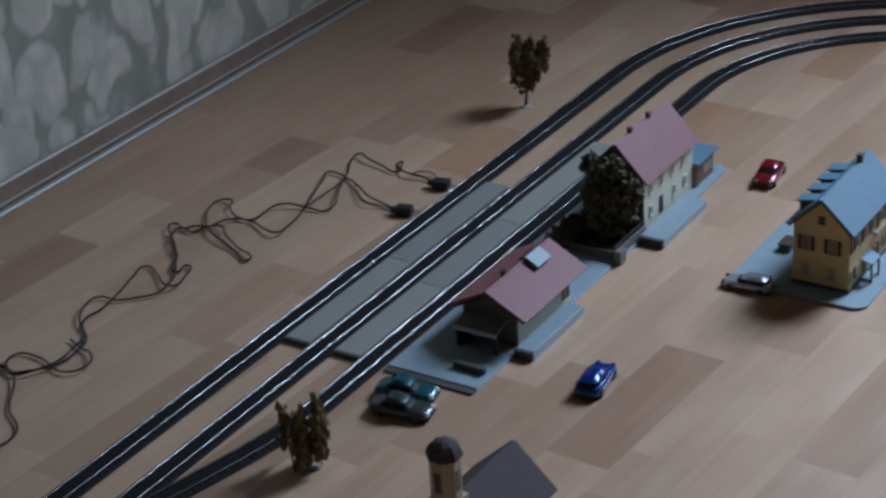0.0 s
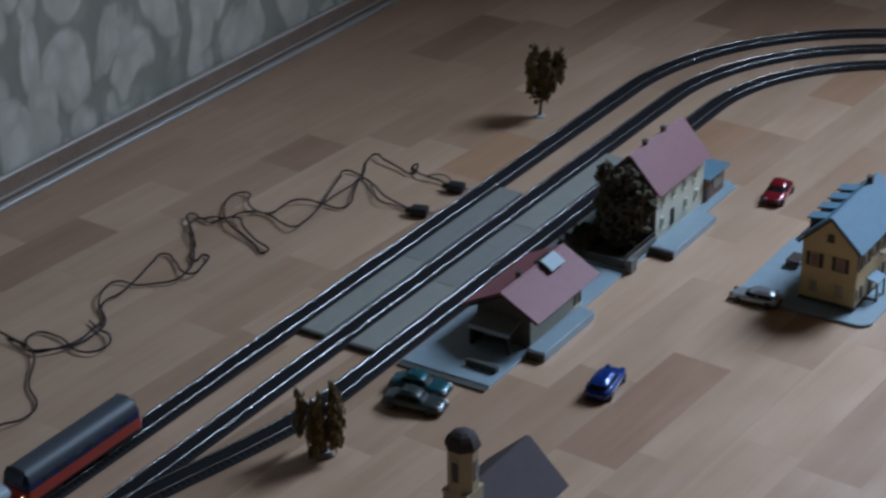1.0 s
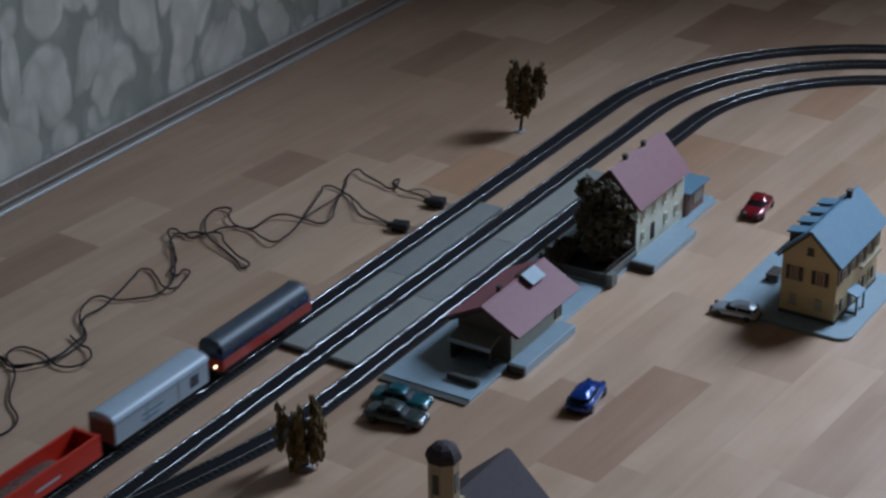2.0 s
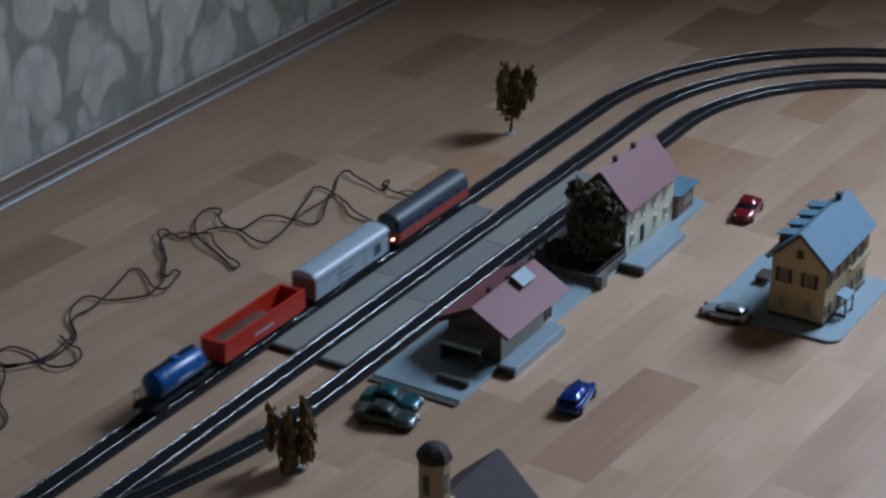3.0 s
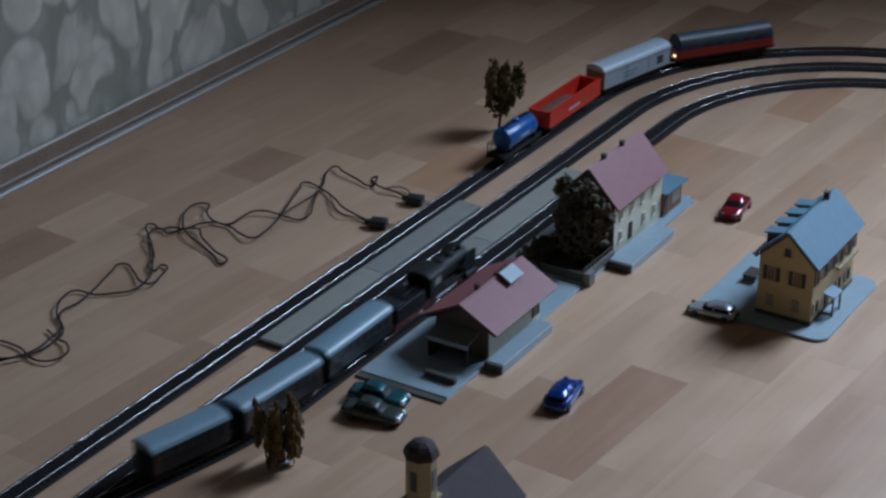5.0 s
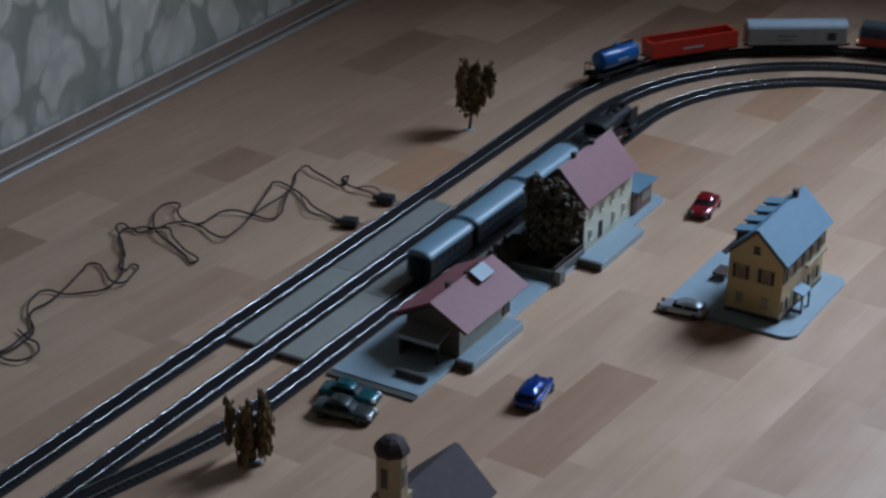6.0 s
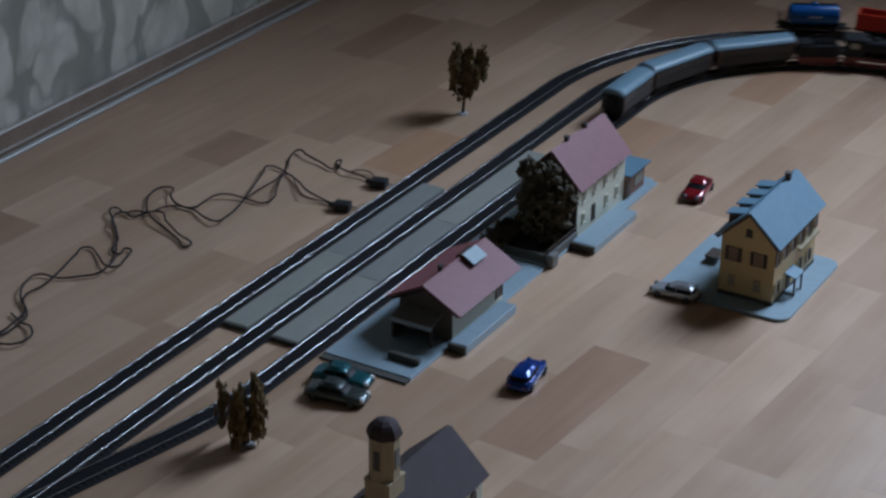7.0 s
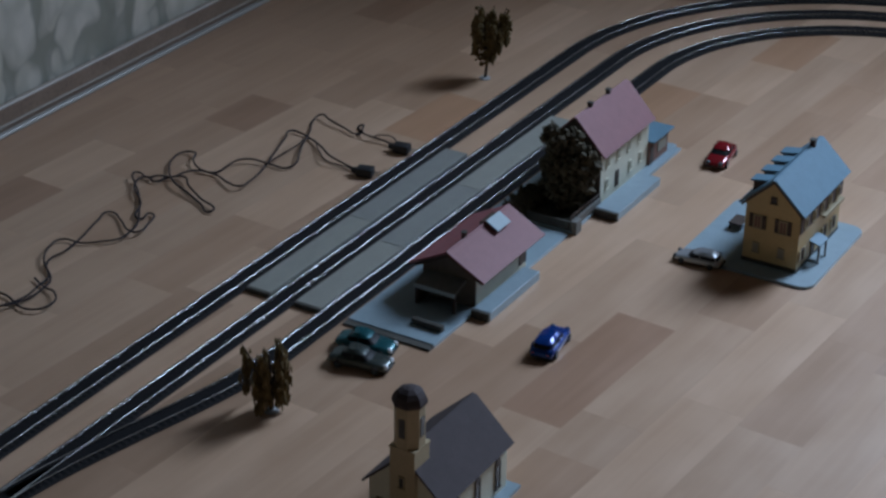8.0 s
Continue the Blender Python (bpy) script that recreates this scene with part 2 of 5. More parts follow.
# ---- mesh helpers ----
def part(name, bm, mat, parent=None, label="", smooth=False, m=None):
    """Link a bmesh as one mesh object, under a thing or a part."""
    me = bpy.data.meshes.new(name)
    bmesh.ops.recalc_face_normals(bm, faces=bm.faces)
    bm.to_mesh(me)
    bm.free()
    me.materials.append(mat)
    if smooth:
        me.shade_smooth()
        me.set_sharp_from_angle(angle=radians(40))
    ob = new(name, me)
    ob.parent = parent
    if m is not None:
        ob.matrix_basis = m
    if label:
        tagged(ob, label)
    return ob


def thing(name, m, label, category, group="", kind=""):
    ob = new(name)
    ob.empty_display_size = 0.01
    ob.matrix_basis = m
    return tagged(ob, label, category, group, kind)


def box(x0, x1, y0, y1, z0, z1, bevel=0.0, bm=None):
    own = bm or bmesh.new()
    r = bmesh.ops.create_cube(own, size=1, matrix=Matrix.Translation(((x0 + x1) / 2, (y0 + y1) / 2, (z0 + z1) / 2)) @ Matrix.Diagonal((x1 - x0, y1 - y0, z1 - z0, 1)))
    if bevel:
        es = list({e for v in r["verts"] for e in v.link_edges})
        bmesh.ops.bevel(own, geom=es, offset=bevel, segments=2, affect="EDGES", profile=0.5)
    return own


def prism(profile, x0, x1, bm=None, axis="x"):
    """A closed outline (a, z) extruded along x (a is y) or along y (a is x)."""
    own = bm or bmesh.new()
    at = (lambda s, a, z: (s, a, z)) if axis == "x" else (lambda s, a, z: (a, s, z))
    va = [own.verts.new(at(x0, a, z)) for a, z in profile]
    vb = [own.verts.new(at(x1, a, z)) for a, z in profile]
    own.faces.new(va)
    own.faces.new(vb[::-1])
    for i in range(len(va)):
        j = (i + 1) % len(va)
        own.faces.new((va[j], va[i], vb[i], vb[j]))
    return own


def lathe(profile, n=16, m=None, bm=None):
    """(radius, height) pairs turned about z."""
    own = bm or bmesh.new()
    m = m or Matrix()
    rings = [[own.verts.new(m @ Vector((r * math.cos(2 * math.pi * k / n), r * math.sin(2 * math.pi * k / n), z))) for k in range(n)] for r, z in profile]
    for a, b in zip(rings, rings[1:]):
        for k in range(n):
            own.faces.new((a[k], a[(k + 1) % n], b[(k + 1) % n], b[k]))
    own.faces.new(rings[0][::-1])
    own.faces.new(rings[-1])
    return own


def rod(a, b, r, n=8, bm=None):
    a, b = Vector(a), Vector(b)
    m = Matrix.Translation(a) @ (b - a).to_track_quat("Z", "Y").to_matrix().to_4x4()
    return lathe([(r, 0), (r, (b - a).length)], n, m, bm)


def along(profile, path, bm=None):
    """An open or closed outline (offset to the left, height) swept along a flat path of (x, y, heading)."""
    own = bm or bmesh.new()
    rings = []
    for x, y, h in path:
        nx, ny = -math.sin(h), math.cos(h)
        rings.append([own.verts.new((x + nx * o, y + ny * o, z)) for o, z in profile])
    n = len(profile)
    for a, b in zip(rings, rings[1:]):
        for k in range(n):
            own.faces.new((a[k], a[(k + 1) % n], b[(k + 1) % n], b[k]))
    own.faces.new(rings[0])
    own.faces.new(rings[-1][::-1])
    return own


# ---- room ----
WALL_Y, EAST_X, WEST_X, SOUTH_Y, HIGH = 0.484, 1.66, -2.6, -4.3, 2.5
TURN = radians(-3.4)
STRIP_W, STRIP_V0 = 0.0675, -0.362


def build_room():
    wall = tagged(part("wall_north", box(WEST_X - 0.12, EAST_X + 0.12, WALL_Y, WALL_Y + 0.12, 0, HIGH), WALLPAPER), "pale grey-green wall with raised leaf-patterned wallpaper", "wall", kind="structure")
    for name, b in (("wall_south", (WEST_X - 0.12, EAST_X + 0.12, SOUTH_Y - 0.12, SOUTH_Y, 0, HIGH)), ("wall_west", (WEST_X - 0.12, WEST_X, SOUTH_Y, WALL_Y, 0, HIGH))):
        tagged(part(name, box(*b), PLASTER), "plain plastered room wall", "wall", kind="structure")
    bm = bmesh.new()
    edge = SOUTH_Y
    for y0, y1, z0, z1 in sorted(WINDOWS):
        box(EAST_X, EAST_X + 0.12, edge, y0, 0, HIGH, bm=bm)
        box(EAST_X, EAST_X + 0.12, y0, y1, 0, z0, bm=bm)
        box(EAST_X, EAST_X + 0.12, y0, y1, z1, HIGH, bm=bm)
        edge = y1
    box(EAST_X, EAST_X + 0.12, edge, WALL_Y, 0, HIGH, bm=bm)
    tagged(part("wall_east", bm, PLASTER), "plain plastered wall with one window opening", "wall", kind="structure")
    tagged(part("ceiling", box(WEST_X - 0.12, EAST_X + 0.12, SOUTH_Y - 0.12, WALL_Y + 0.12, HIGH, HIGH + 0.1), CEIL), "plain warm grey ceiling in shade", "ceiling", kind="structure")
    for i, (y0, y1, z0, z1) in enumerate(WINDOWS):
        win = thing("window_%d" % (i + 1), pose(EAST_X + 0.06, 0, 0), "white framed window letting in blue-grey daylight", "window", kind="structure")
        for ya, yb in ((y0, y0 + 0.05), (y1 - 0.05, y1), ((y0 + y1) / 2 - 0.03, (y0 + y1) / 2 + 0.03)):
            part("window_frame", box(0.0, 0.05, ya + 0.002, yb - 0.002, z0 + 0.052, z1 - 0.052), FRAME_WHITE, win)
        for za, zb in ((z0 + 0.002, z0 + 0.05), (z1 - 0.05, z1 - 0.002)):
            part("window_frame", box(0.0, 0.05, y0 + 0.002, y1 - 0.002, za, zb), FRAME_WHITE, win)
    # skirting: brown board with a pale top edge and a white bead at the floor
    base = thing("baseboard", pose(0, WALL_Y, 0), "brown wooden skirting board with pale top edge and white bead", "skirting board", kind="structure")
    part("board", prism([(-0.002, 0.0005), (-0.011, 0.0005), (-0.011, 0.0325), (-0.006, 0.0345), (-0.002, 0.0345)], WEST_X + 0.01, EAST_X - 0.01), TRIM_BROWN, base)
    part("top_edge", prism([(-0.0065, 0.0330), (-0.0125, 0.0330), (-0.0125, 0.0345), (-0.0105, 0.0365), (-0.0065, 0.0365)], WEST_X + 0.01, EAST_X - 0.01), TRIM_PALE, base, "pale top edge")
    part("bead", prism([(-0.0112, 0.0095), (-0.0132, 0.0095), (-0.0138, 0.0110), (-0.0130, 0.0125), (-0.0112, 0.0125)], WEST_X + 0.01, EAST_X - 0.01), TRIM_PALE, base, "thin pale bead")
    part("cable_duct", prism([(-0.0125, 0.0005), (-0.0200, 0.0005), (-0.0200, 0.0030), (-0.0180, 0.0050), (-0.0125, 0.0050)], WEST_X + 0.01, EAST_X - 0.01), TRIM_WHITE, base, "thin white cable duct along the floor")


def build_floor():
    """Laminate in beech-look strips; the strips in view are pieces of their own."""
    floor = thing("floor", pose(0, 0, 0), "laminate floor of pale and brown beech-look strips", "floor", kind="structure")
    part("subfloor", box(WEST_X - 0.1, EAST_X + 0.1, SOUTH_Y - 0.1, WALL_Y + 0.1, -0.05, -0.0072), TRIM_BROWN, floor)
    rng = random.Random(11)
    special = {0: [(-0.030, 0.197, "brown")], -1: [(0.010, 0.244, "pale"), (0.244, 0.430, "mid")], -4: [(0.238, 0.450, "mid")], 1: [(-0.09, 0.12, "mid"), (0.90, 1.05, "mid")],
               2: [(-0.34, -0.095, "pale"), (-0.095, 0.06, "mid"), (0.98, 1.20, "pale")], 3: [(0.60, 0.765, "mid"), (0.765, 0.905, "pale"), (0.905, 1.05, "orange")], 4: [(0.63, 0.765, "orange")],
               5: [(1.10, 1.26, "brown")], 6: [(0.093, 0.340, "mid")], 7: [(-0.28, -0.043, "pale"), (-0.043, 0.14, "mid"), (0.43, 0.575, "orange"), (1.07, 1.25, "brown")], 8: [(0.50, 0.70, "mid")], 9: [(0.20, 0.46, "pale")],
               10: [(0.14, 0.325, "mid"), (0.325, 0.422, "brown"), (0.56, 0.74, "mid")], 11: [(-0.11, 0.074, "brown"), (0.20, 0.36, "mid"), (0.73, 0.92, "brown")]}
    meshes, rest = {}, {}
    for row in range(-60, 15):
        v1 = STRIP_V0 + row * STRIP_W
        v0 = v1 - STRIP_W
        fixed = sorted(special.get(row, []))
        u, spans = -2.9 + rng.random() * 0.3, []
        while u < 3.0:
            if fixed and u > fixed[0][0] - 0.14:
                a, b, tone = fixed.pop(0)
                a = max(a, u)
                if a - u > 0.02:
                    spans.append((u, a, None))
                else:
                    a = u
                spans.append((a, b, tone))
                u = b
            else:
                b = u + rng.choice((0.16, 0.20, 0.235, 0.235, 0.28, 0.33))
                if fixed and b > fixed[0][0] - 0.06:
                    b = fixed[0][0]
                spans.append((u, b, None))
                u = b
        for a, b, tone in spans:
            # rows by the wall mix in darker strips, partly standing for dimmer light
            tone = tone or rng.choices(("pale", "mid", "brown", "orange"), (12, 4, 0.3, 0) if row < 9 else (7, 8, 0, 0))[0]
            mid = Matrix.Rotation(TURN, 3, "Z") @ Vector(((a + b) / 2, (v0 + v1) / 2, 0))
            near = -0.65 < mid.x < 1.55 and -0.86 < mid.y < 0.5
            if near:
                key = (round(b - a, 4), tone)
                if key not in meshes:
                    ln = b - a - 0.00004
                    bm = bmesh.new()
                    box(-ln / 2, ln / 2, -STRIP_W / 2 + 0.00002, STRIP_W / 2 - 0.00002, -0.007, 0, bm=bm)
                    top = [e for e in bm.edges if all(abs(v.co.z) < 1e-6 for v in e.verts)]
                    bmesh.ops.bevel(bm, geom=top, offset=0.00005, segments=1, affect="EDGES")
                    me = bpy.data.meshes.new("strip")
                    bm.to_mesh(me)
                    bm.free()
                    me.materials.append(STRIPS[tone])
                    meshes[key] = me
                ob = new("strip", meshes[key])
                ob.parent = floor
                ob.matrix_basis = Matrix.Translation(mid) @ Matrix.Rotation(TURN, 4, "Z")
            elif SOUTH_Y - 0.06 < mid.y < WALL_Y + 0.06:
                slip = (v0 + v1) / 2 * math.sin(TURN)
                a, b = max(a, (WEST_X - 0.08 + slip) / math.cos(TURN)), min(b, (EAST_X + 0.08 + slip) / math.cos(TURN))
                if b - a > 0.005:
                    rest.setdefault(tone, []).append((a, b, v0, v1))
    for tone, rows in rest.items():
        vs, fs = [], []
        for a, b, v0, v1 in rows:
            k = len(vs)
            vs += [(a + 0.0003, v0, 0), (b - 0.0003, v0, 0), (b - 0.0003, v1, 0), (a + 0.0003, v1, 0)]
            vs += [(x, y, -0.007) for x, y, _ in vs[k:k + 4]]
            fs += [(k, k + 1, k + 2, k + 3)] + [(k + i, k + 4 + i, k + 4 + (i + 1) % 4, k + (i + 1) % 4) for i in range(4)]
        me = bpy.data.meshes.new("far_strips")
        me.from_pydata(vs, [], fs)
        me.materials.append(STRIPS[tone])
        ob = tagged(new("far_strips", me), kind="stuff")
        ob.parent = floor
        ob.matrix_basis = Matrix.Rotation(TURN, 4, "Z")


def build_cabinet():
    cab = thing("cabinet", pose(-0.318, 0.130, 0, 0, 0, 6), "pale grey furniture side flaring above a dark brown wooden base", "cabinet")
    part("base", box(-0.40, 0, 0, 0.30, 0.0, 0.080, 0.004), CAB_BROWN, cab, "dark brown wooden base")
    bm = prism([(-0.40, 0.081), (0.012, 0.081), (0.060, 0.45), (0.085, 0.70), (-0.40, 0.70)], -0.004, 0.300, axis="y")
    bmesh.ops.bevel(bm, geom=list(bm.edges), offset=0.006, segments=2, affect="EDGES", profile=0.5)
    part("body", bm, CAB_GREY, cab, "pale grey flaring body")


# ---- railway ----
P = 0.06188
CX, R_OUT = 0.790, 0.435


def line(s, y, r):
    """Place and heading s metres along a track: straight along x, then a half circle to the right, then back."""
    if s < CX:
        return s, y, 0.0
    a = (s - CX) / r
    if a < math.pi:
        return CX + r * math.sin(a), y - r + r * math.cos(a), -a
    return CX - (a - math.pi) * r, y - 2 * r, -math.pi


def outer(s):
    return line(s, 0.0, R_OUT)


def middle(s):
    return line(s, -P, R_OUT - P)


def inner(s):
    """The siding that leaves the middle track at a turnout and runs beside the platform."""
    x0, x1 = -0.45, -0.08
    if s >= x1:
        return line(s, -2 * P, R_OUT - 2 * P)
    if s <= x0:
        return s, -P, 0.0
    u = (s - x0) / (x1 - x0)
    return s, -P - P * u * u * (3 - 2 * u), math.atan(-P * 6 * u * (1 - u) / (x1 - x0))


def head(o):
    """Outline of a rail: narrow web under a rounded head."""
    arc = [(o + 0.0003 * math.cos(a), 0.0060 + 0.0003 * math.sin(a)) for a in (radians(k) for k in range(-30, 211, 20))]
    return [(o + 0.00025, 0.0038)] + arc + [(o - 0.00025, 0.0038)]


def build_track(name, way, s0, s1, label):
    track = thing(name, pose(0, 0, 0), label, "railway track", "tracks of the layout")
    n = max(2, round((s1 - s0) / 0.012))
    path = [way(s0 + (s1 - s0) * i / n) for i in range(n + 1)]
    part("track_bed", along([(-0.0152, 0.0005), (-0.0135, 0.0031), (0.0135, 0.0031), (0.0152, 0.0005)], path), BALLAST, track)
    bm = bmesh.new()
    k = round((s1 - s0) / 0.0075)
    for i in range(k):
        x, y, h = way(s0 + (s1 - s0) * (i + 0.5) / k)
        r = bmesh.ops.create_cube(bm, size=1, matrix=Matrix.Translation((x, y, 0.0030)) @ Matrix.Rotation(h, 4, "Z") @ Matrix.Diagonal((0.0038, 0.0262, 0.0016, 1)))
    tagged(part("sleeper_bed", bm, SLEEPER, track, "black-brown sleepers"), kind="stuff")
    part("centre_web", along([(-0.0066, 0.0024), (-0.0066, 0.0040), (0.0066, 0.0040), (0.0066, 0.0024)], path), SLEEPER, track)
    for o in (-0.00825, 0.00825):
        part("rail", along(head(o), path), RAIL, track, "bright metal rail", smooth=True)
    return track


def build_platform(name, y0, y1, spans, label):
    pf = thing(name, pose(0, 0, 0), label, "platform", "station platforms")
    for i, (a, b) in enumerate(spans):
        part("slab", box(a + 0.0004, b - 0.0004, y0, y1, 0.0008, 0.0060, 0.0006), (PLATFORM, PLATFORM2)[i % 2], pf)
    # the end turned from the window, its shade given as a darker piece
    part("shaded_end", box(spans[0][0] - 0.003, spans[0][0], y0, y1, 0.0, 0.0055), DARK_STONE_SHADE, pf, "front end, shade put into a darker colour")



# ---- buildings: x runs along the tracks, all measures in metres of the model ----
def gable_walls(x0, x1, y0, y1, z0, ze, zr):
    return prism([(y0, z0), (y1, z0), (y1, ze), ((y0 + y1) / 2, zr), (y0, ze)], x0, x1)


def roof_slope(x0, x1, ya, za, yb, zb, thick=0.0022):
    """One slope, from the eave (ya, za) to the ridge (yb, zb), with rows of tile courses on it."""
    d = Vector((yb - ya, zb - za)).normalized()
    n = Vector((-d.y, d.x)) if d.x > 0 else Vector((d.y, -d.x))
    ln = math.hypot(yb - ya, zb - za)
    bm, k = bmesh.new(), max(6, round(ln / 0.005))
    lower, upper = [], []
    for i in range(k):
        a, b = ln * i / k, ln * (i + 1) / k
        for s, h in ((a, thick), (b, thick - 0.00022)):
            upper.append((ya + d.x * s + n.x * h, za + d.y * s + n.y * h))
    prof = [(ya, za)] + upper + [(yb, zb)]
    return prism(prof, x0, x1, bm)


def opening(parent, x, y, z, w, h, side, frame_mat, pane_mat, name="window", shutters=None, bar=True, door=False):
    """A framed opening with a recessed pane. side: the way the wall looks, '-y', '+y' or '-x'."""
    turn = {"-y": 0, "+y": 180, "-x": -90, "+x": 90}[side]
    f = bmesh.new()
    t = min(0.0012, w * 0.16)
    box(-w / 2, -w / 2 + t, -0.0011, 0.001, 0, h, bm=f)
    box(w / 2 - t, w / 2, -0.0011, 0.001, 0, h, bm=f)
    box(-w / 2 + t, w / 2 - t, -0.0011, 0.001, h - t, h, bm=f)
    if not door:
        box(-w / 2 - 0.0008, w / 2 + 0.0008, -0.0018, 0.001, -0.001, 0, bm=f)
        if bar:
            box(-0.0003, 0.0003, -0.0009, 0.001, 0, h - t, bm=f)
    fr = part(name, f, frame_mat, parent, m=pose(x, y, z, 0, 0, turn))
    part("door_leaf" if door else "pane", box(-w / 2 + t, w / 2 - t, -0.0005, 0.0008, 0, h - t), pane_mat, fr)
    if shutters:
        for s in (-1, 1):
            cx = s * (w / 2 + w * 0.28)
            part("shutter", box(cx - w * 0.22, cx + w * 0.22, -0.0016, -0.0002, -0.0005, h + 0.0005, 0.0002), shutters, fr)
    return fr


def chimney(parent, x, y, z0, z1, w=0.005):
    c = part("chimney", box(x - w / 2, x + w / 2, y - w / 2, y + w / 2, z0, z1), WOOD_DARK, parent)
    part("chimney_cap", box(x - w * 0.65, x + w * 0.65, y - w * 0.65, y + w * 0.65, z1, z1 + 0.0012), DARK_STONE_SHADE, c)


def plate(parent, x0, x1, y0, y1, h=0.0035, r=0.0, mat=PLATE, name="base_plate", label=""):
    bm = box(x0, x1, y0, y1, 0.0002, h)
    if r:
        up = [e for e in bm.edges if abs(e.verts[0].co.z - e.verts[1].co.z) > h / 2]
        bmesh.ops.bevel(bm, geom=up, offset=r, segments=6, affect="EDGES", profile=0.5)
    top = [e for e in bm.edges if all(abs(v.co.z - h) < 1e-6 for v in e.verts)]
    bmesh.ops.bevel(bm, geom=top, offset=0.0005, segments=1, affect="EDGES")
    return part(name, bm, mat, parent, label)


def build_goods_shed():
    b = thing("goods_shed", pose(0, 0, 0), "small cream goods shed with red-brown gable roof and loading dock", "shed", "model buildings")
    plate(b, 0.010, 0.300, -0.2475, -0.1425, label="flat grey base plate")
    # dark strip standing for the plate's shaded edge and the shadow below it
    part("edge_shade", box(0.0005, 0.0098, -0.2475, -0.1425, 0.0002, 0.0024), DARK_STONE_SHADE, b, "dark strip for the shade under the plate")
    part("wall", gable_walls(0.100, 0.208, -0.244, -0.180, 0.0036, 0.0395, 0.0585), CREAM, b)
    yr, zr = -0.2125, 0.0615
    part("roof_slope", roof_slope(0.091, 0.224, -0.2575, 0.0375, yr, zr), ROOF_RED, b)
    part("roof_slope", roof_slope(0.091, 0.224, -0.1675, 0.0375, yr, zr), ROOF_RED, b)
    part("ridge", prism([(yr - 0.002, zr + 0.0012), (yr + 0.002, zr + 0.0012), (yr, zr + 0.0032)], 0.091, 0.224), ROOF_RED, b)
    v = part("roof_vent", prism([(yr - 0.017, zr - 0.0035), (yr - 0.004, zr + 0.0045), (yr + 0.004, zr + 0.0045), (yr + 0.006, zr - 0.001)], 0.169, 0.194), WOOD_DARK, b, "dark raised roof vent")
    part("vent_glass", roof_slope(0.1675, 0.1955, yr - 0.018, zr - 0.0025, yr - 0.003, zr + 0.0062, 0.0012), VENT, v, "pale shiny vent cover")
    chimney(b, 0.131, yr + 0.002, zr - 0.004, zr + 0.0075, 0.0045)
    # porch at the near gable
    # dark sheet on the near gable: brown and shade in one colour
    part("gable_cladding", gable_walls(0.0982, 0.0998, -0.2438, -0.1802, 0.0036, 0.0390, 0.0580), GABLE_BROWN_SHADE, b, "dark brown gable face, shade in its colour")
    # added dark sheet that fills the porch where only shade lies
    part("porch_shade", box(0.0775, 0.0980, -0.1880, -0.1855, 0.0036, 0.0262), DARK_STONE_SHADE, b, "dark sheet added to deepen the porch shade")
    c = part("canopy", prism([(0.0980, 0.0315), (0.0980, 0.0335), (0.0735, 0.0275), (0.0735, 0.0258)], -0.2335, -0.184, axis="y"), STONE_GREY, b, "grey canopy over the gable door")
    part("canopy_edge", box(0.0720, 0.0734, -0.2340, -0.1835, 0.0235, 0.0280), VENT, c, "pale canopy edge")
    for y in (-0.2318, -0.1865):
        part("post", box(0.0740, 0.0770, y - 0.0015, y + 0.0015, 0.0036, 0.0259), WOOD_DARK, c)
    opening(b, 0.0981, -0.209, 0.0036, 0.018, 0.020, "-x", WOOD_DARK, WOOD_DARK, "gable_door", door=True)
    part("gable_board", prism([(-0.2555, 0.0365), (yr, 0.0598), (-0.1695, 0.0365), (-0.1725, 0.0345), (yr, 0.0560), (-0.2525, 0.0345)], 0.0945, 0.0980), WOOD_DARK, b, "dark timber gable board")
    part("low_wall", box(0.034, 0.040, -0.2415, -0.205, 0.0036, 0.0105, 0.0006), DARK_STONE_SHADE, b, "low dark wall")
    part("dock", box(0.0865, 0.194, -0.2690, -0.248, 0.0002, 0.0105, 0.0007), PLATE, b, "raised grey loading dock")
    # same slab as the dock; the darker colour is the shade on its end
    part("dock_end", box(0.0830, 0.0862, -0.2690, -0.248, 0.0002, 0.0098), DARK_STONE_SHADE, b, "dock end, its shade put into the colour")
    opening(b, 0.199, -0.2442, 0.0107, 0.014, 0.021, "-y", WOOD_DARK, WOOD_DARK, "loading_door", door=True)
    for x in (0.12, 0.16, 0.195):
        opening(b, x, -0.1798, 0.0165, 0.008, 0.010, "+y", WOOD_DARK, PANE)


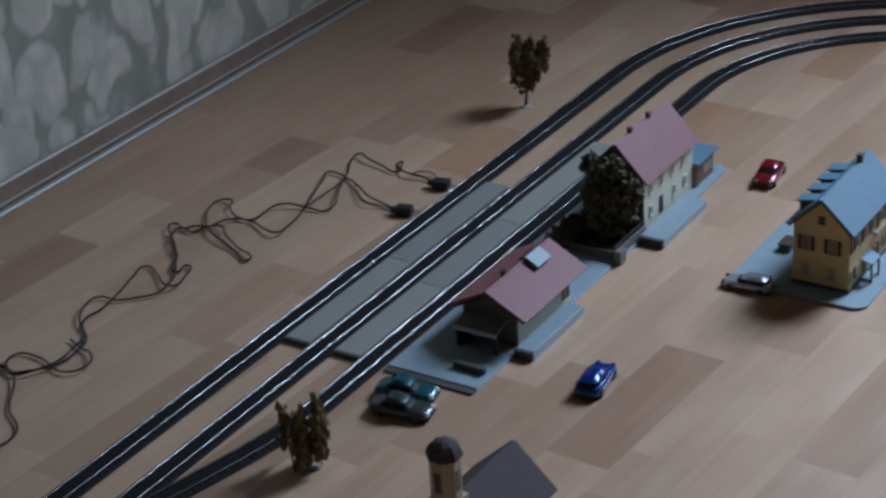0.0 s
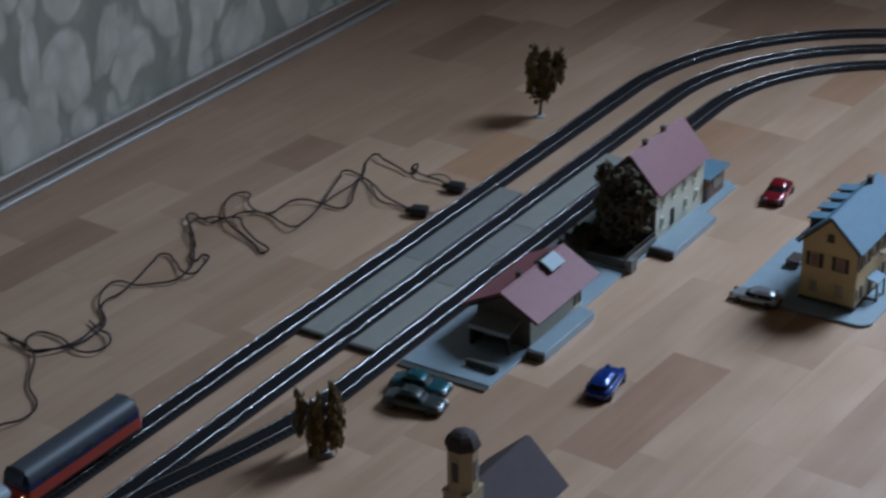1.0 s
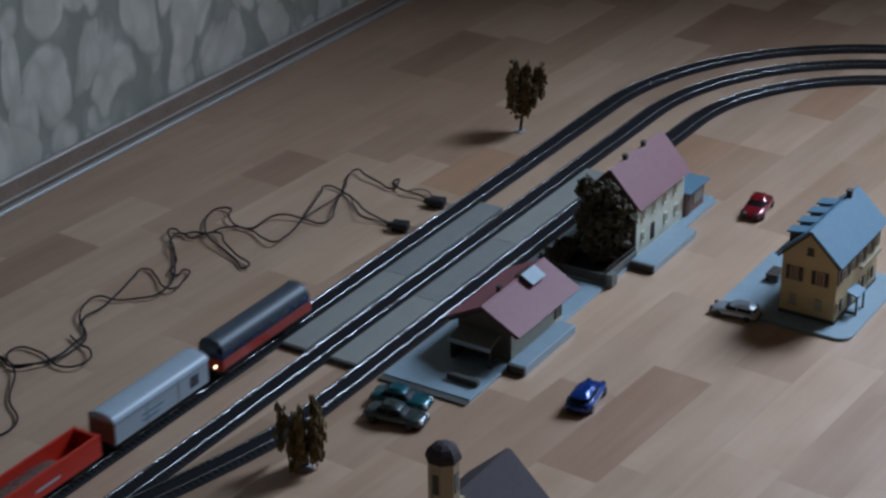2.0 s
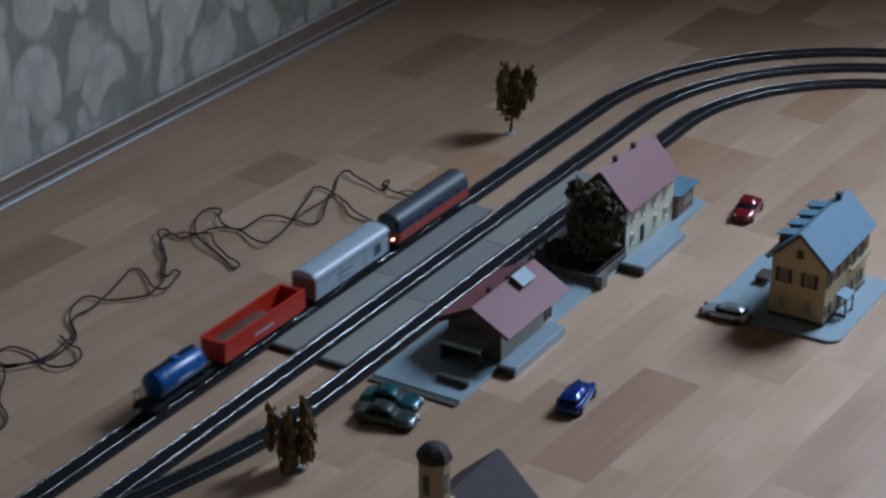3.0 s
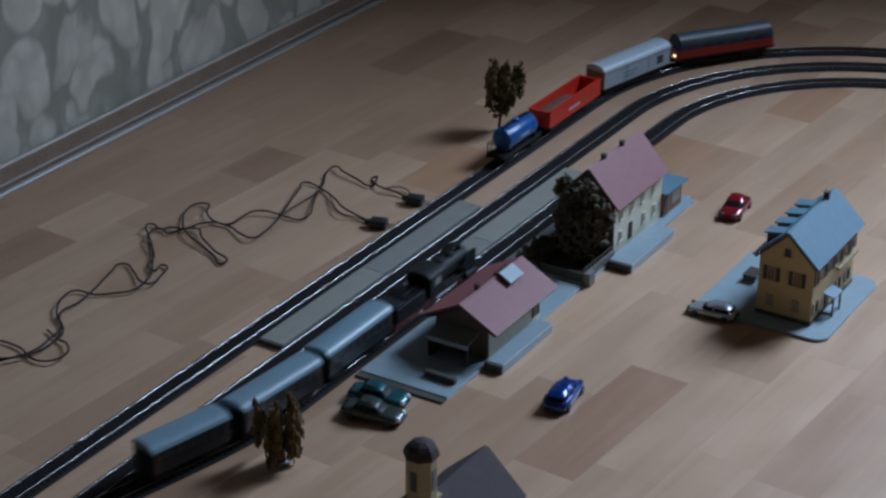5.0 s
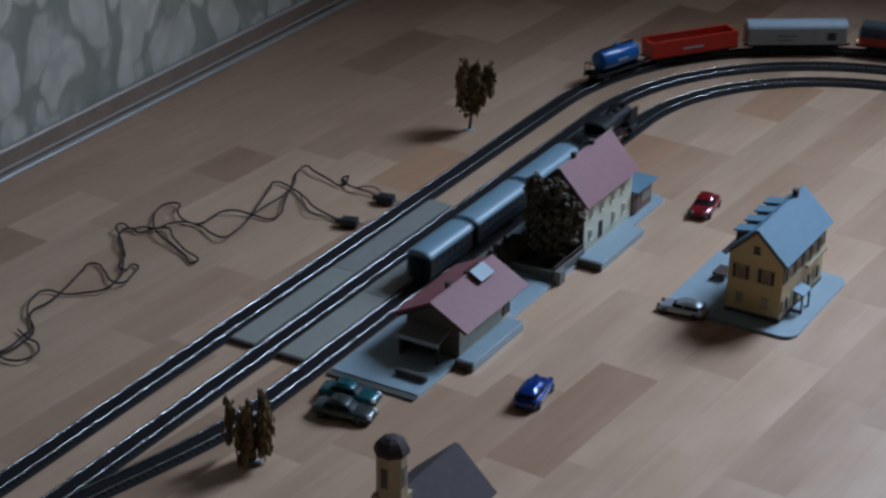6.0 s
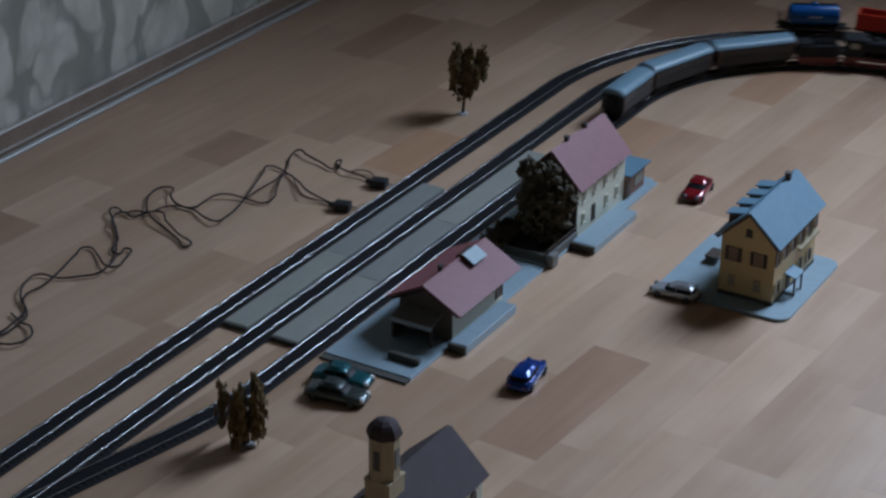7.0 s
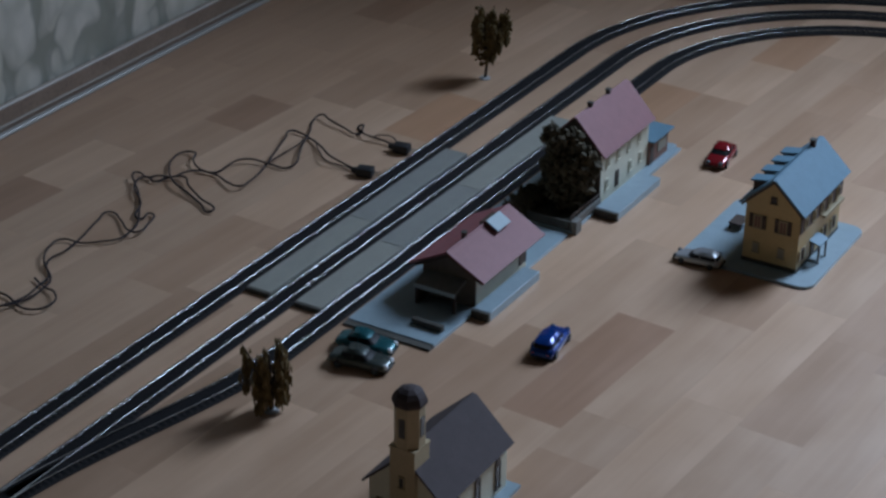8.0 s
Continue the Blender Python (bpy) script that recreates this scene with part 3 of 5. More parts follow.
def build_station():
    b = thing("station_building", pose(0, 0, 0), "two-storey cream station building with red-brown roof and side annex", "station", "model buildings")
    plate(b, 0.306, 0.585, -0.2475, -0.1425, label="flat grey base plate")
    x0, x1, y0, y1, ze, zr = 0.386, 0.510, -0.243, -0.174, 0.0660, 0.1050
    ym = (y0 + y1) / 2
    part("wall", gable_walls(x0, x1, y0, y1, 0.0036, ze, zr - 0.0015), CREAM, b)
    part("roof_slope", roof_slope(x0 - 0.004, x1 + 0.005, y0 - 0.005, ze - 0.003, ym, zr), ROOF_RED, b)
    part("roof_slope", roof_slope(x0 - 0.004, x1 + 0.005, y1 + 0.005, ze - 0.003, ym, zr), ROOF_RED, b)
    # the gable turned from the window gets its shade as a dark sheet
    part("gable_cladding", gable_walls(x0 - 0.0018, x0 - 0.0002, y0 + 0.0003, y1 - 0.0003, 0.0036, ze - 0.0004, zr - 0.0020), GABLE_BROWN_SHADE, b, "dark brown gable face with shade put in")
    for x in (0.420, 0.466):
        chimney(b, x, ym, zr - 0.003, zr + 0.0055, 0.0048)
    w = (0.4015, 0.429, 0.4565, 0.484)
    for x in w:
        opening(b, x, y0 - 0.0002, 0.0455, 0.0072, 0.0115, "-y", CREAM, PANE_GREY)
    for x in (0.4015, 0.4615, 0.4890):
        opening(b, x, y0 - 0.0002, 0.0185, 0.0072, 0.0115, "-y", CREAM, PANE_GREY)
    opening(b, 0.4275, y0 - 0.0002, 0.0105, 0.0070, 0.0205, "-y", WOOD_DARK, WOOD_DARK, "door", door=True)
    for x in w:
        opening(b, x, y1 + 0.0002, 0.0435, 0.0072, 0.0115, "+y", CREAM, PANE_GREY)
    for y in (-0.225, -0.192):
        for z in (0.018, 0.044):
            opening(b, x0 - 0.0020, y, z, 0.008, 0.012, "-x", TAN, PANE)
    part("terrace", box(0.3655, 0.476, -0.2775, -0.2480, 0.0002, 0.0100, 0.0007), PLATE, b, "raised grey terrace slab")
    # terrace end facing away from the window, shade painted as a dark piece
    part("terrace_end", box(0.3620, 0.3652, -0.2775, -0.2480, 0.0002, 0.0094), DARK_STONE_SHADE, b, "terrace end, its shade put into the colour")
    a = part("annex", box(0.5105, 0.562, -0.2455, -0.206, 0.0036, 0.0330), BRICK, b, "brick-brown single-storey annex")
    part("annex_roof", box(0.5105, 0.5675, -0.2510, -0.201, 0.0330, 0.0355, 0.0005), ROOF_BLUE, a, "flat pale grey roof")
    part("annex_glass", box(0.533, 0.556, -0.2462, -0.2450, 0.0130, 0.0270), PANE_GREY, a)
    part("annex_door", box(0.513, 0.522, -0.2462, -0.2450, 0.0040, 0.0270), WOOD_DARK, a)
    part("side_slab", box(0.4765, 0.578, -0.2570, -0.2478, 0.0002, 0.0034, 0.0004), PLATE, b, "narrow grey slab beside the annex")
    part("corner_pier", box(0.3065, 0.3200, -0.2540, -0.2478, 0.0002, 0.0165, 0.0005), STONE_GREY, b, "grey stone corner pier")
    # dark slab for soil and for the shadow lying on the plate
    part("garden_bed", box(0.311, 0.3855, -0.243, -0.150, 0.0036, 0.0050, 0.0003), SOIL_SHADE, b, "garden bed, dark soil and shade in one colour")
    # low garden wall, with a rail, round the near end of the plate
    for x_a, x_b, y_a, y_b in ((0.3085, 0.382, -0.2465, -0.2435), (0.3075, 0.3105, -0.243, -0.1900)):
        # the run across the near end is darker, its shade put into the colour
        part("garden_wall", box(x_a, x_b, y_a, y_b, 0.0036, 0.0145, 0.0004), STONE_GREY if y_b < -0.24 else DARK_STONE_SHADE, b, "low garden wall")
    fence = part("fence_rail", box(0.309, 0.382, -0.2460, -0.2448, 0.0200, 0.0212), WOOD_DARK, b, "dark wooden fence rail")
    for i in range(11):
        x = 0.3105 + i * 0.007
        part("fence_post", box(x - 0.0006, x + 0.0006, -0.2456, -0.2444, 0.0145, 0.0200), WOOD_DARK, fence)


def build_house():
    b = thing("house", pose(0, 0, 0, 0, 0, 0), "yellow two-storey house with blue-grey roof and dark shutters", "house", "model buildings")
    plate(b, 0.322, 0.492, -0.527, -0.372, 0.0035, 0.016, label="pale grey base plate with rounded corners")
    x0, x1, y0, y1, ze, zr = 0.348, 0.472, -0.500, -0.437, 0.0780, 0.1085
    ym = (y0 + y1) / 2
    part("wall", gable_walls(x0, x1, y0, y1, 0.0036, ze, zr - 0.0012), YELLOW, b)
    part("plinth", box(x0 - 0.0006, x1 + 0.0006, y0 - 0.0006, y1 + 0.0006, 0.0036, 0.0080), DARK_STONE_SHADE, b, "dark grey plinth")
    for ya in (y0 - 0.0055, y1 + 0.0055):
        part("roof_slope", roof_slope(x0 - 0.006, x1 + 0.006, ya, ze - 0.0045, ym, zr), ROOF_BLUE, b)
    part("barge_board", prism([(y0 - 0.005, ze - 0.0050), (ym, zr - 0.0005), (y1 + 0.005, ze - 0.0050), (y1 + 0.003, ze - 0.0068), (ym, zr - 0.0040), (y0 - 0.003, ze - 0.0068)], x0 - 0.0045, x0 - 0.0025), WOOD_DARK, b)
    chimney(b, 0.449, ym - 0.001, zr - 0.003, zr + 0.0075, 0.0055)
    for x in (0.364, 0.392, 0.420, 0.446):
        d = part("dormer", prism([(ym + 0.010, zr - 0.011), (ym + 0.029, zr - 0.029), (ym + 0.029, zr - 0.012)], x - 0.0065, x + 0.0065), WOOD_DARK, b, "small dark-sided dormer")
        part("dormer_roof", prism([(ym + 0.007, zr - 0.0085), (ym + 0.032, zr - 0.0125), (ym + 0.032, zr - 0.0108), (ym + 0.007, zr - 0.0065)], x - 0.0085, x + 0.0085), ROOF_BLUE, d, "flat blue-grey dormer roof")
        part("dormer_window", box(x - 0.0045, x + 0.0045, ym + 0.0289, ym + 0.0297, zr - 0.026, zr - 0.0145), PANE, d)
    # gable end: two shuttered windows above, two below, one small in the gable
    for y in (-0.4815, -0.4520):
        opening(b, x0 - 0.0003, y, 0.0470, 0.0095, 0.0150, "-x", TAN, BRICK, shutters=WOOD_DARK)
        opening(b, x0 - 0.0003, y, 0.0175, 0.0080, 0.0115, "-x", TAN, PANE_GREY)
    opening(b, x0 - 0.0003, ym, 0.0800, 0.0068, 0.0075, "-x", WOOD_DARK, PANE)
    # long side: timber band, windows, porch
    part("timber_band", box(x0 + 0.001, x1 - 0.001, y0 - 0.0014, y0 - 0.0002, 0.0500, 0.0690), WOOD_DARK, b, "dark timber upper band")
    for x in (0.362, 0.385, 0.408, 0.431, 0.455):
        opening(b, x, y0 - 0.0018, 0.0530, 0.0085, 0.0120, "-y", TAN, PANE)
    part("balcony_rail", box(0.412, 0.468, y0 - 0.0055, y0 - 0.0012, 0.0440, 0.0475), TAN, b, "pale balcony edge")
    for x in (0.360, 0.425, 0.452):
        opening(b, x, y0 - 0.0003, 0.0160, 0.0085, 0.0125, "-y", WOOD_DARK, PANE, shutters=TAN)
    opening(b, 0.392, y0 - 0.0003, 0.0040, 0.0085, 0.0200, "-y", WOOD_DARK, WOOD_DARK, "door", door=True)
    c = part("porch_roof", prism([(y0 - 0.0006, 0.0305), (y0 - 0.0006, 0.0290), (y0 - 0.0140, 0.0250), (y0 - 0.0140, 0.0264)], 0.380, 0.404), ROOF_BLUE, b, "sloping grey porch roof")
    for x in (0.3815, 0.4025):
        part("porch_post", box(x - 0.001, x + 0.001, y0 - 0.0132, y0 - 0.0114, 0.0036, 0.0253), WOOD_DARK, c)
    part("step", box(0.383, 0.401, y0 - 0.011, y0 - 0.0008, 0.0036, 0.0062, 0.0003), PLATE, b)
    # small dark garden table beside the house
    t = thing("garden_table", pose(0.420, -0.402, 0.0036), "tiny dark garden table on the grey base plate", "table")
    part("tabletop", box(-0.012, 0.012, -0.008, 0.008, 0.0070, 0.0085, 0.0004), WOOD_DARK, t)
    for sx in (-1, 1):
        for sy in (-1, 1):
            part("leg", box(sx * 0.010 - 0.0008, sx * 0.010 + 0.0008, sy * 0.006 - 0.0008, sy * 0.006 + 0.0008, 0, 0.0070), WOOD_DARK, t)


def build_church():
    b = thing("church", pose(0, 0, 0), "small cream church with slate roof and onion-domed tower", "church", "model buildings")
    x0, x1, y0, y1, ze, zr = -0.283, -0.170, -0.432, -0.358, 0.0500, 0.0860
    ym = (y0 + y1) / 2
    plate(b, x0 - 0.012, x1 + 0.008, y0 - 0.011, y1 + 0.010, label="flat grey base plate")
    part("wall", gable_walls(x0, x1, y0, y1, 0.0036, ze, zr - 0.0012), CREAM, b)
    for ya in (y0 - 0.004, y1 + 0.004):
        part("roof_slope", roof_slope(x0 - 0.004, x1 + 0.004, ya, ze - 0.003, ym, zr), ROOF_SLATE, b)
    for x in (-0.259, -0.223, -0.187):
        for y, side in ((y0 - 0.0003, "-y"), (y1 + 0.0003, "+y")):
            opening(b, x, y, 0.0110, 0.0085, 0.0270, side, WOOD_DARK, PANE, bar=False)
            part("window_arch", lathe([(0.00425, -0.0008), (0.00425, 0.0008)], 14, Matrix.Translation((x, y, 0.0380)) @ Matrix.Rotation(radians(90), 4, "X")), WOOD_DARK, b, "round window head")
    tx, w = -0.276, 0.0125
    t = part("tower", box(tx - w, tx + w, ym - w, ym + w, 0.0036, 0.0930, 0.0006), TOWER, b, "tan square tower")
    part("cornice", box(tx - w - 0.0005, tx + w + 0.0005, ym - w - 0.0005, ym + w + 0.0005, 0.0930, 0.0950), TOWER, t)
    r = w + 0.0002
    up = lathe([(r * 1.07, 0.0950), (r * 1.07, 0.1355)], 8, Matrix.Translation((tx, ym, 0)) @ Matrix.Rotation(radians(22.5), 4, "Z"))
    part("belfry", up, TOWER, t, "eight-sided belfry")
    for k in range(4):
        a = k * math.pi / 2
        part("louvre", box(-0.0030, 0.0030, -0.0008, 0.0008, 0.1060, 0.1250), PANE, t, m=Matrix.Translation((tx + math.cos(a) * r * 0.97, ym + math.sin(a) * r * 0.97, 0)) @ Matrix.Rotation(a + math.pi / 2, 4, "Z"))
    dome = [(r * 1.16, 0.1355), (r * 1.24, 0.1366), (r * 1.22, 0.1395), (r * 1.08, 0.1440), (r * 0.82, 0.1478), (r * 0.45, 0.1504), (0.0012, 0.1514)]
    part("dome", lathe(dome, 8, Matrix.Translation((tx, ym, 0)) @ Matrix.Rotation(radians(22.5), 4, "Z")), ROOF_SLATE, t, "dark eight-sided dome")
    for z in (0.0560, 0.0250):
        opening(b, tx - w - 0.0003, ym, z, 0.0060, 0.0115, "-x", TAN, PANE, "tower_window", bar=False)
    for y in (ym - 0.026, ym + 0.026):
        opening(b, x0 - 0.0003, y, 0.0160, 0.0065, 0.0180, "-x", TAN, PANE, bar=False)


# ---- plants ----
def clumps(rng, n, inside, size, bm, drawn=1.0):
    """Many small crumpled flakes, scattered in the space that inside(u) gives; drawn lengthens them downwards."""
    for _ in range(n):
        c, s = inside(rng), size * rng.uniform(0.6, 1.35)
        m = Matrix.Translation(c) @ Matrix.Diagonal((drawn ** -0.5, drawn ** -0.5, drawn, 1)) @ Euler((rng.uniform(0, 6.3), rng.uniform(0, 6.3), rng.uniform(0, 6.3))).to_matrix().to_4x4()
        vs = [bm.verts.new(m @ Vector((s * math.cos(a) * rng.uniform(0.6, 1.1), s * math.sin(a) * rng.uniform(0.6, 1.1), rng.uniform(-0.4, 0.4) * s))) for a in (0, 1.26, 2.51, 3.77, 5.03)]
        top, low = bm.verts.new(m @ Vector((0, 0, s * 0.5))), bm.verts.new(m @ Vector((0, 0, -s * 0.5)))
        for i in range(5):
            bm.faces.new((vs[i], vs[(i + 1) % 5], top))
            bm.faces.new((vs[(i + 1) % 5], vs[i], low))


def tapered(points, bm):
    """A bent limb through (x, y, z, radius) points."""
    for (a, b) in zip(points, points[1:]):
        d = Vector(b[:3]) - Vector(a[:3])
        m = Matrix.Translation(a[:3]) @ d.to_track_quat("Z", "Y").to_matrix().to_4x4()
        lathe([(a[3], 0), (b[3], d.length)], 7, m, bm)


def build_twig_tree(x, y, seed, h, low, wide, droop, label, hang=0.0, lean=0.0):
    """A twiggy model tree: limbs that fan out, each hung with ragged tufts."""
    rng = random.Random(seed)
    t = thing("tree", pose(x, y, 0), label, "tree", "bare model trees")
    bm = bmesh.new()
    tapered([(0, 0, 0.001, 0.0022), (0.001, 0, low, 0.0018), (0.0, 0.001, h * 0.75, 0.0010)], bm)
    tips = []
    for i in range(10 if hang > 0.04 else 13):
        a, r = i * 2.4 + rng.uniform(-0.4, 0.4), wide * rng.uniform(0.45, 1.0)
        z = h * rng.uniform(0.62, 0.98)
        tip = (math.cos(a) * r, math.sin(a) * r, z)
        tapered([(0, 0, low + (z - low) * 0.15, 0.0010), (tip[0] * 0.6, tip[1] * 0.6, low + (z - low) * 0.65, 0.0008), (*tip, 0.0005)], bm)
        tips.append(Vector(tip))
    shear = Matrix(((1, 0, lean, 0), (0, 1, -lean, 0), (0, 0, 1, 0), (0, 0, 0, 1)))
    bm.transform(shear)
    part("trunk", bm, BARK, t)
    bm = bmesh.new()

    def inside(g):
        tip = g.choice(tips)
        k = g.random()
        if hang and g.random() < 0.75:
            return tip * 0.9 + Vector((g.gauss(0, 0.0020), g.gauss(0, 0.0020), 0.002 - g.random() * hang * (0.5 + tip.z / h * 0.5)))
        p = Vector((tip.x * (0.25 + 0.75 * k), tip.y * (0.25 + 0.75 * k), low + (tip.z - low) * k))
        return p + Vector((g.gauss(0, 0.0025), g.gauss(0, 0.0025), -abs(g.gauss(0, droop)) + g.gauss(0, 0.002)))

    clumps(rng, 620 if hang > 0.04 else 1400, inside, 0.0034, bm, 2.2 if hang > 0.04 else 1.3)
    bm.transform(shear)
    part("crown", bm, FOLIAGE_OL, t, "ragged olive-brown foliage")
    part("foot", lathe([(0.0075, 0.0003), (0.0075, 0.0014), (0.003, 0.0024)], 14), CLEAR, t, "milky plastic foot")


def build_leafy_tree(x, y, z0, seed, blobs, label, n=900, size=0.0030):
    rng = random.Random(seed)
    t = thing("tree", pose(x, y, z0), label, "tree")
    bm = bmesh.new()
    tapered([(0, 0, 0.0002, 0.0035), (0.001, 0.0, 0.020, 0.0026), (0.0, 0.001, 0.050, 0.0016)], bm)
    for cx, cy, cz, r in blobs:
        tapered([(0, 0, cz * 0.35, 0.0016), (cx * 0.8, cy * 0.8, cz * 0.9, 0.0008)], bm)
    part("trunk", bm, BARK, t)
    bm = bmesh.new()

    def inside(g):
        cx, cy, cz, r = g.choice(blobs)
        d = Vector((g.gauss(0, 1), g.gauss(0, 1), g.gauss(0, 1))).normalized() * r * g.random() ** 0.4
        return Vector((cx, cy, cz)) + d

    clumps(rng, n, inside, size, bm)
    part("crown", bm, FOLIAGE_DK, t, "dense dark green foliage")


def build_hedge(x0, x1, y0, y1, z0, h, seed, label):
    rng = random.Random(seed)
    t = thing("hedge", pose((x0 + x1) / 2, (y0 + y1) / 2, z0), label, "hedge")
    bm = bmesh.new()
    clumps(rng, 420, lambda g: Vector((g.uniform(x0 - x1, x1 - x0) / 2, g.uniform(y0 - y1, y1 - y0) / 2, g.uniform(0.0015, h) * g.uniform(0.6, 1))), 0.0030, bm)
    part("foliage", bm, FOLIAGE_DK, t)
    part("core", box((x0 - x1) * 0.45, (x1 - x0) * 0.45, (y0 - y1) * 0.4, (y1 - y0) * 0.4, 0.0001, h * 0.6, 0.001), BARK, t)


# ---- toy cars ----
def build_car(x, y, heading, paint, label, length=0.062, width=0.0275, height=0.0210, estate=False):
    """A toy car: lofted shell with wheel arches, glass band, lights and four wheels. It faces its own +x."""
    car = thing("car", pose(x, y, 0, 0, 0, heading), label, "toy car", "toy cars")
    L, Wd = length / 2, width / 2
    bm = bmesh.new()
    stations = [(-1.0, 0.66, 0.40), (-0.95, 0.82, 0.54), (-0.82, 0.92, 0.62), (-0.5, 0.98, 0.66), (0.0, 1.0, 0.65), (0.4, 0.98, 0.61), (0.7, 0.94, 0.55), (0.9, 0.84, 0.47), (0.97, 0.74, 0.40), (1.0, 0.62, 0.33)]
    rings = []
    for u, wf, hf in stations:
        zb, zt, w = height * (0.20 if abs(u) > 0.9 else 0.15), height * hf, Wd * wf
        outline = ((0.80, 0), (0.96, 0.14), (1.0, 0.42), (0.97, 0.70), (0.88, 0.88), (0.66, 0.97), (0.30, 1.0))
        half = [(-k, v) for k, v in outline] + [(k, v) for k, v in outline[::-1]]
        rings.append([bm.verts.new((u * L, w * k, zb + (zt - zb) * v)) for k, v in half])
    for a, b in zip(rings, rings[1:]):
        for k in range(14):
            bm.faces.new((a[k], a[(k + 1) % 14], b[(k + 1) % 14], b[k]))
    bm.faces.new(rings[0])
    bm.faces.new(rings[-1][::-1])
    body = part("body", bm, paint, car, smooth=True)
    tail = -0.88 if estate else -0.66
    roof_a = -0.74 if estate else -0.42

    def shell(z0, z1, low, high, w0, w1):
        """Rounded greenhouse between two heights: low and high are (rear, front) ends."""
        own = bmesh.new()
        v = []
        for (xa, xb), w, z in ((low, w0, z0), (high, w1, z1)):
            ring = []
            for i in range(20):
                a = 2 * math.pi * i / 20
                c, q = math.cos(a), math.sin(a)
                ring.append(own.verts.new(((xa + xb) / 2 + (xb - xa) / 2 * math.copysign(abs(c) ** 0.45, c), w * math.copysign(abs(q) ** 0.45, q), z)))
            v.append(ring)
        for i in range(20):
            own.faces.new((v[0][i], v[0][(i + 1) % 20], v[1][(i + 1) % 20], v[1][i]))
        own.faces.new(v[0][::-1])
        own.faces.new(v[1])
        return own

    part("glass", shell(height * 0.56, height * 0.85, (tail * L, 0.46 * L), (roof_a * 1.08 * L, 0.19 * L), Wd * 0.86, Wd * 0.72), CAR_GLASS, car, "dark tinted windows", smooth=True)
    r = shell(height * 0.83, height, (roof_a * L * 1.14, 0.23 * L), (roof_a * L * 0.86, 0.02 * L), Wd * 0.76, Wd * 0.50)
    part("roof", r, paint, car, smooth=True)
    for s in (-1, 1):
        pl = bmesh.new()
        for xa, za, xb, zb in ((tail * 0.95, 0.58, roof_a * 1.06, 0.86), (-0.14, 0.58, -0.14, 0.86)):
            rod((xa * L, s * Wd * 0.845, za * height), (xb * L, s * Wd * 0.715, zb * height), 0.0007, 6, bm=pl)
        part("pillar", pl, paint, car)
        part("headlight", lathe([(0.0030, -0.0016), (0.0030, 0.0002), (0.0025, 0.0012), (0.0013, 0.0019)], 12, Matrix.Translation((0.945 * L, s * Wd * 0.56, height * 0.38)) @ Matrix.Rotation(radians(90), 4, "Y")), LAMPGLASS if paint in (PAINT_GREEN, PAINT_TEAL) else LOCO_GREY, car, smooth=True)
        part("tail_light", box(-0.99 * L, -0.955 * L, s * Wd * 0.56 - 0.0016, s * Wd * 0.56 + 0.0016, height * 0.34, height * 0.44), LOCO_RED, car)
        for u in (-0.62, 0.62):
            wr = height * 0.215
            mt = Matrix.Translation((u * L, s * Wd * 0.86, wr + 0.0001)) @ Matrix.Rotation(radians(90), 4, "X")
            tyre = part("wheel", lathe([(wr * 0.92, -0.0022), (wr, -0.0016), (wr, 0.0016), (wr * 0.92, 0.0022)], 16, mt), TYRE, car, smooth=True)
            part("rim", lathe([(wr * 0.60, -0.00245), (wr * 0.60, 0.00245)], 12, mt), LOCO_GREY, tyre)
    for u in (-0.985, 0.985):
        part("bumper", box(u * L - 0.0012, u * L + 0.0012, -Wd * 0.74, Wd * 0.74, height * 0.17, height * 0.28, 0.0004), BLACK, car)
    return car


# ---- rolling stock: each faces its own +x, with its middle at the origin, on the rail tops ----
RAIL_TOP = 0.0064


def wheelset(parent, x, r=0.0052, mat=BLACK):
    w = bmesh.new()
    for s in (-1, 1):
        m = Matrix.Translation((x, s * 0.0078, r + 0.0001)) @ Matrix.Rotation(radians(90), 4, "X")
        lathe([(r + 0.0007, -s * 0.0010 - 0.0003), (r + 0.0007, -s * 0.0010 + 0.0003)], 16, m, w)
        lathe([(r, -0.0012), (r, 0.0012)], 16, m, w)
    rod((x, -0.0075, r), (x, 0.0075, r), 0.0009, 8, w)
    return part("wheelset", w, mat, parent)


def running_gear(v, length, bogies, spread, z=0.0115, width=0.026, wheel=0.0052):
    part("underframe", box(-length / 2 + 0.004, length / 2 - 0.004, -width / 2, width / 2, z - 0.0035, z, 0.0004), BLACK, v)
    for c in bogies:
        if spread:
            bg = part("bogie", box(c - spread / 2 - 0.005, c + spread / 2 + 0.005, -0.0125, 0.0125, 0.0032, z - 0.0037, 0.0006), BLACK, v)
            for s in (-1, 1):
                wheelset(bg, c + s * spread / 2, wheel)
        else:
            wheelset(v, c, wheel)
            for s in (-1, 1):
                part("axle_guard", box(c - 0.005, c + 0.005, s * 0.0118 - 0.001, s * 0.0118 + 0.001, 0.0035, z - 0.0036), BLACK, v)
    for e in (-1, 1):
        part("coupling", box(e * (length / 2) - 0.0045 * (e > 0), e * (length / 2) + 0.0045 * (e < 0) + 0.0045 * e * 0 + (0.0045 if e > 0 else 0), -0.002, 0.002, 0.0055, 0.0080), BLACK, v)
        for s in (-1, 1):
            part("buffer", lathe([(0.0012, 0), (0.0012, 0.0028), (0.0024, 0.0029), (0.0024, 0.0036)], 10, Matrix.Translation((e * (length / 2 - 0.004), s * 0.0095, 0.0100)) @ Matrix.Rotation(radians(90 * e), 4, "Y")), BLACK, v)


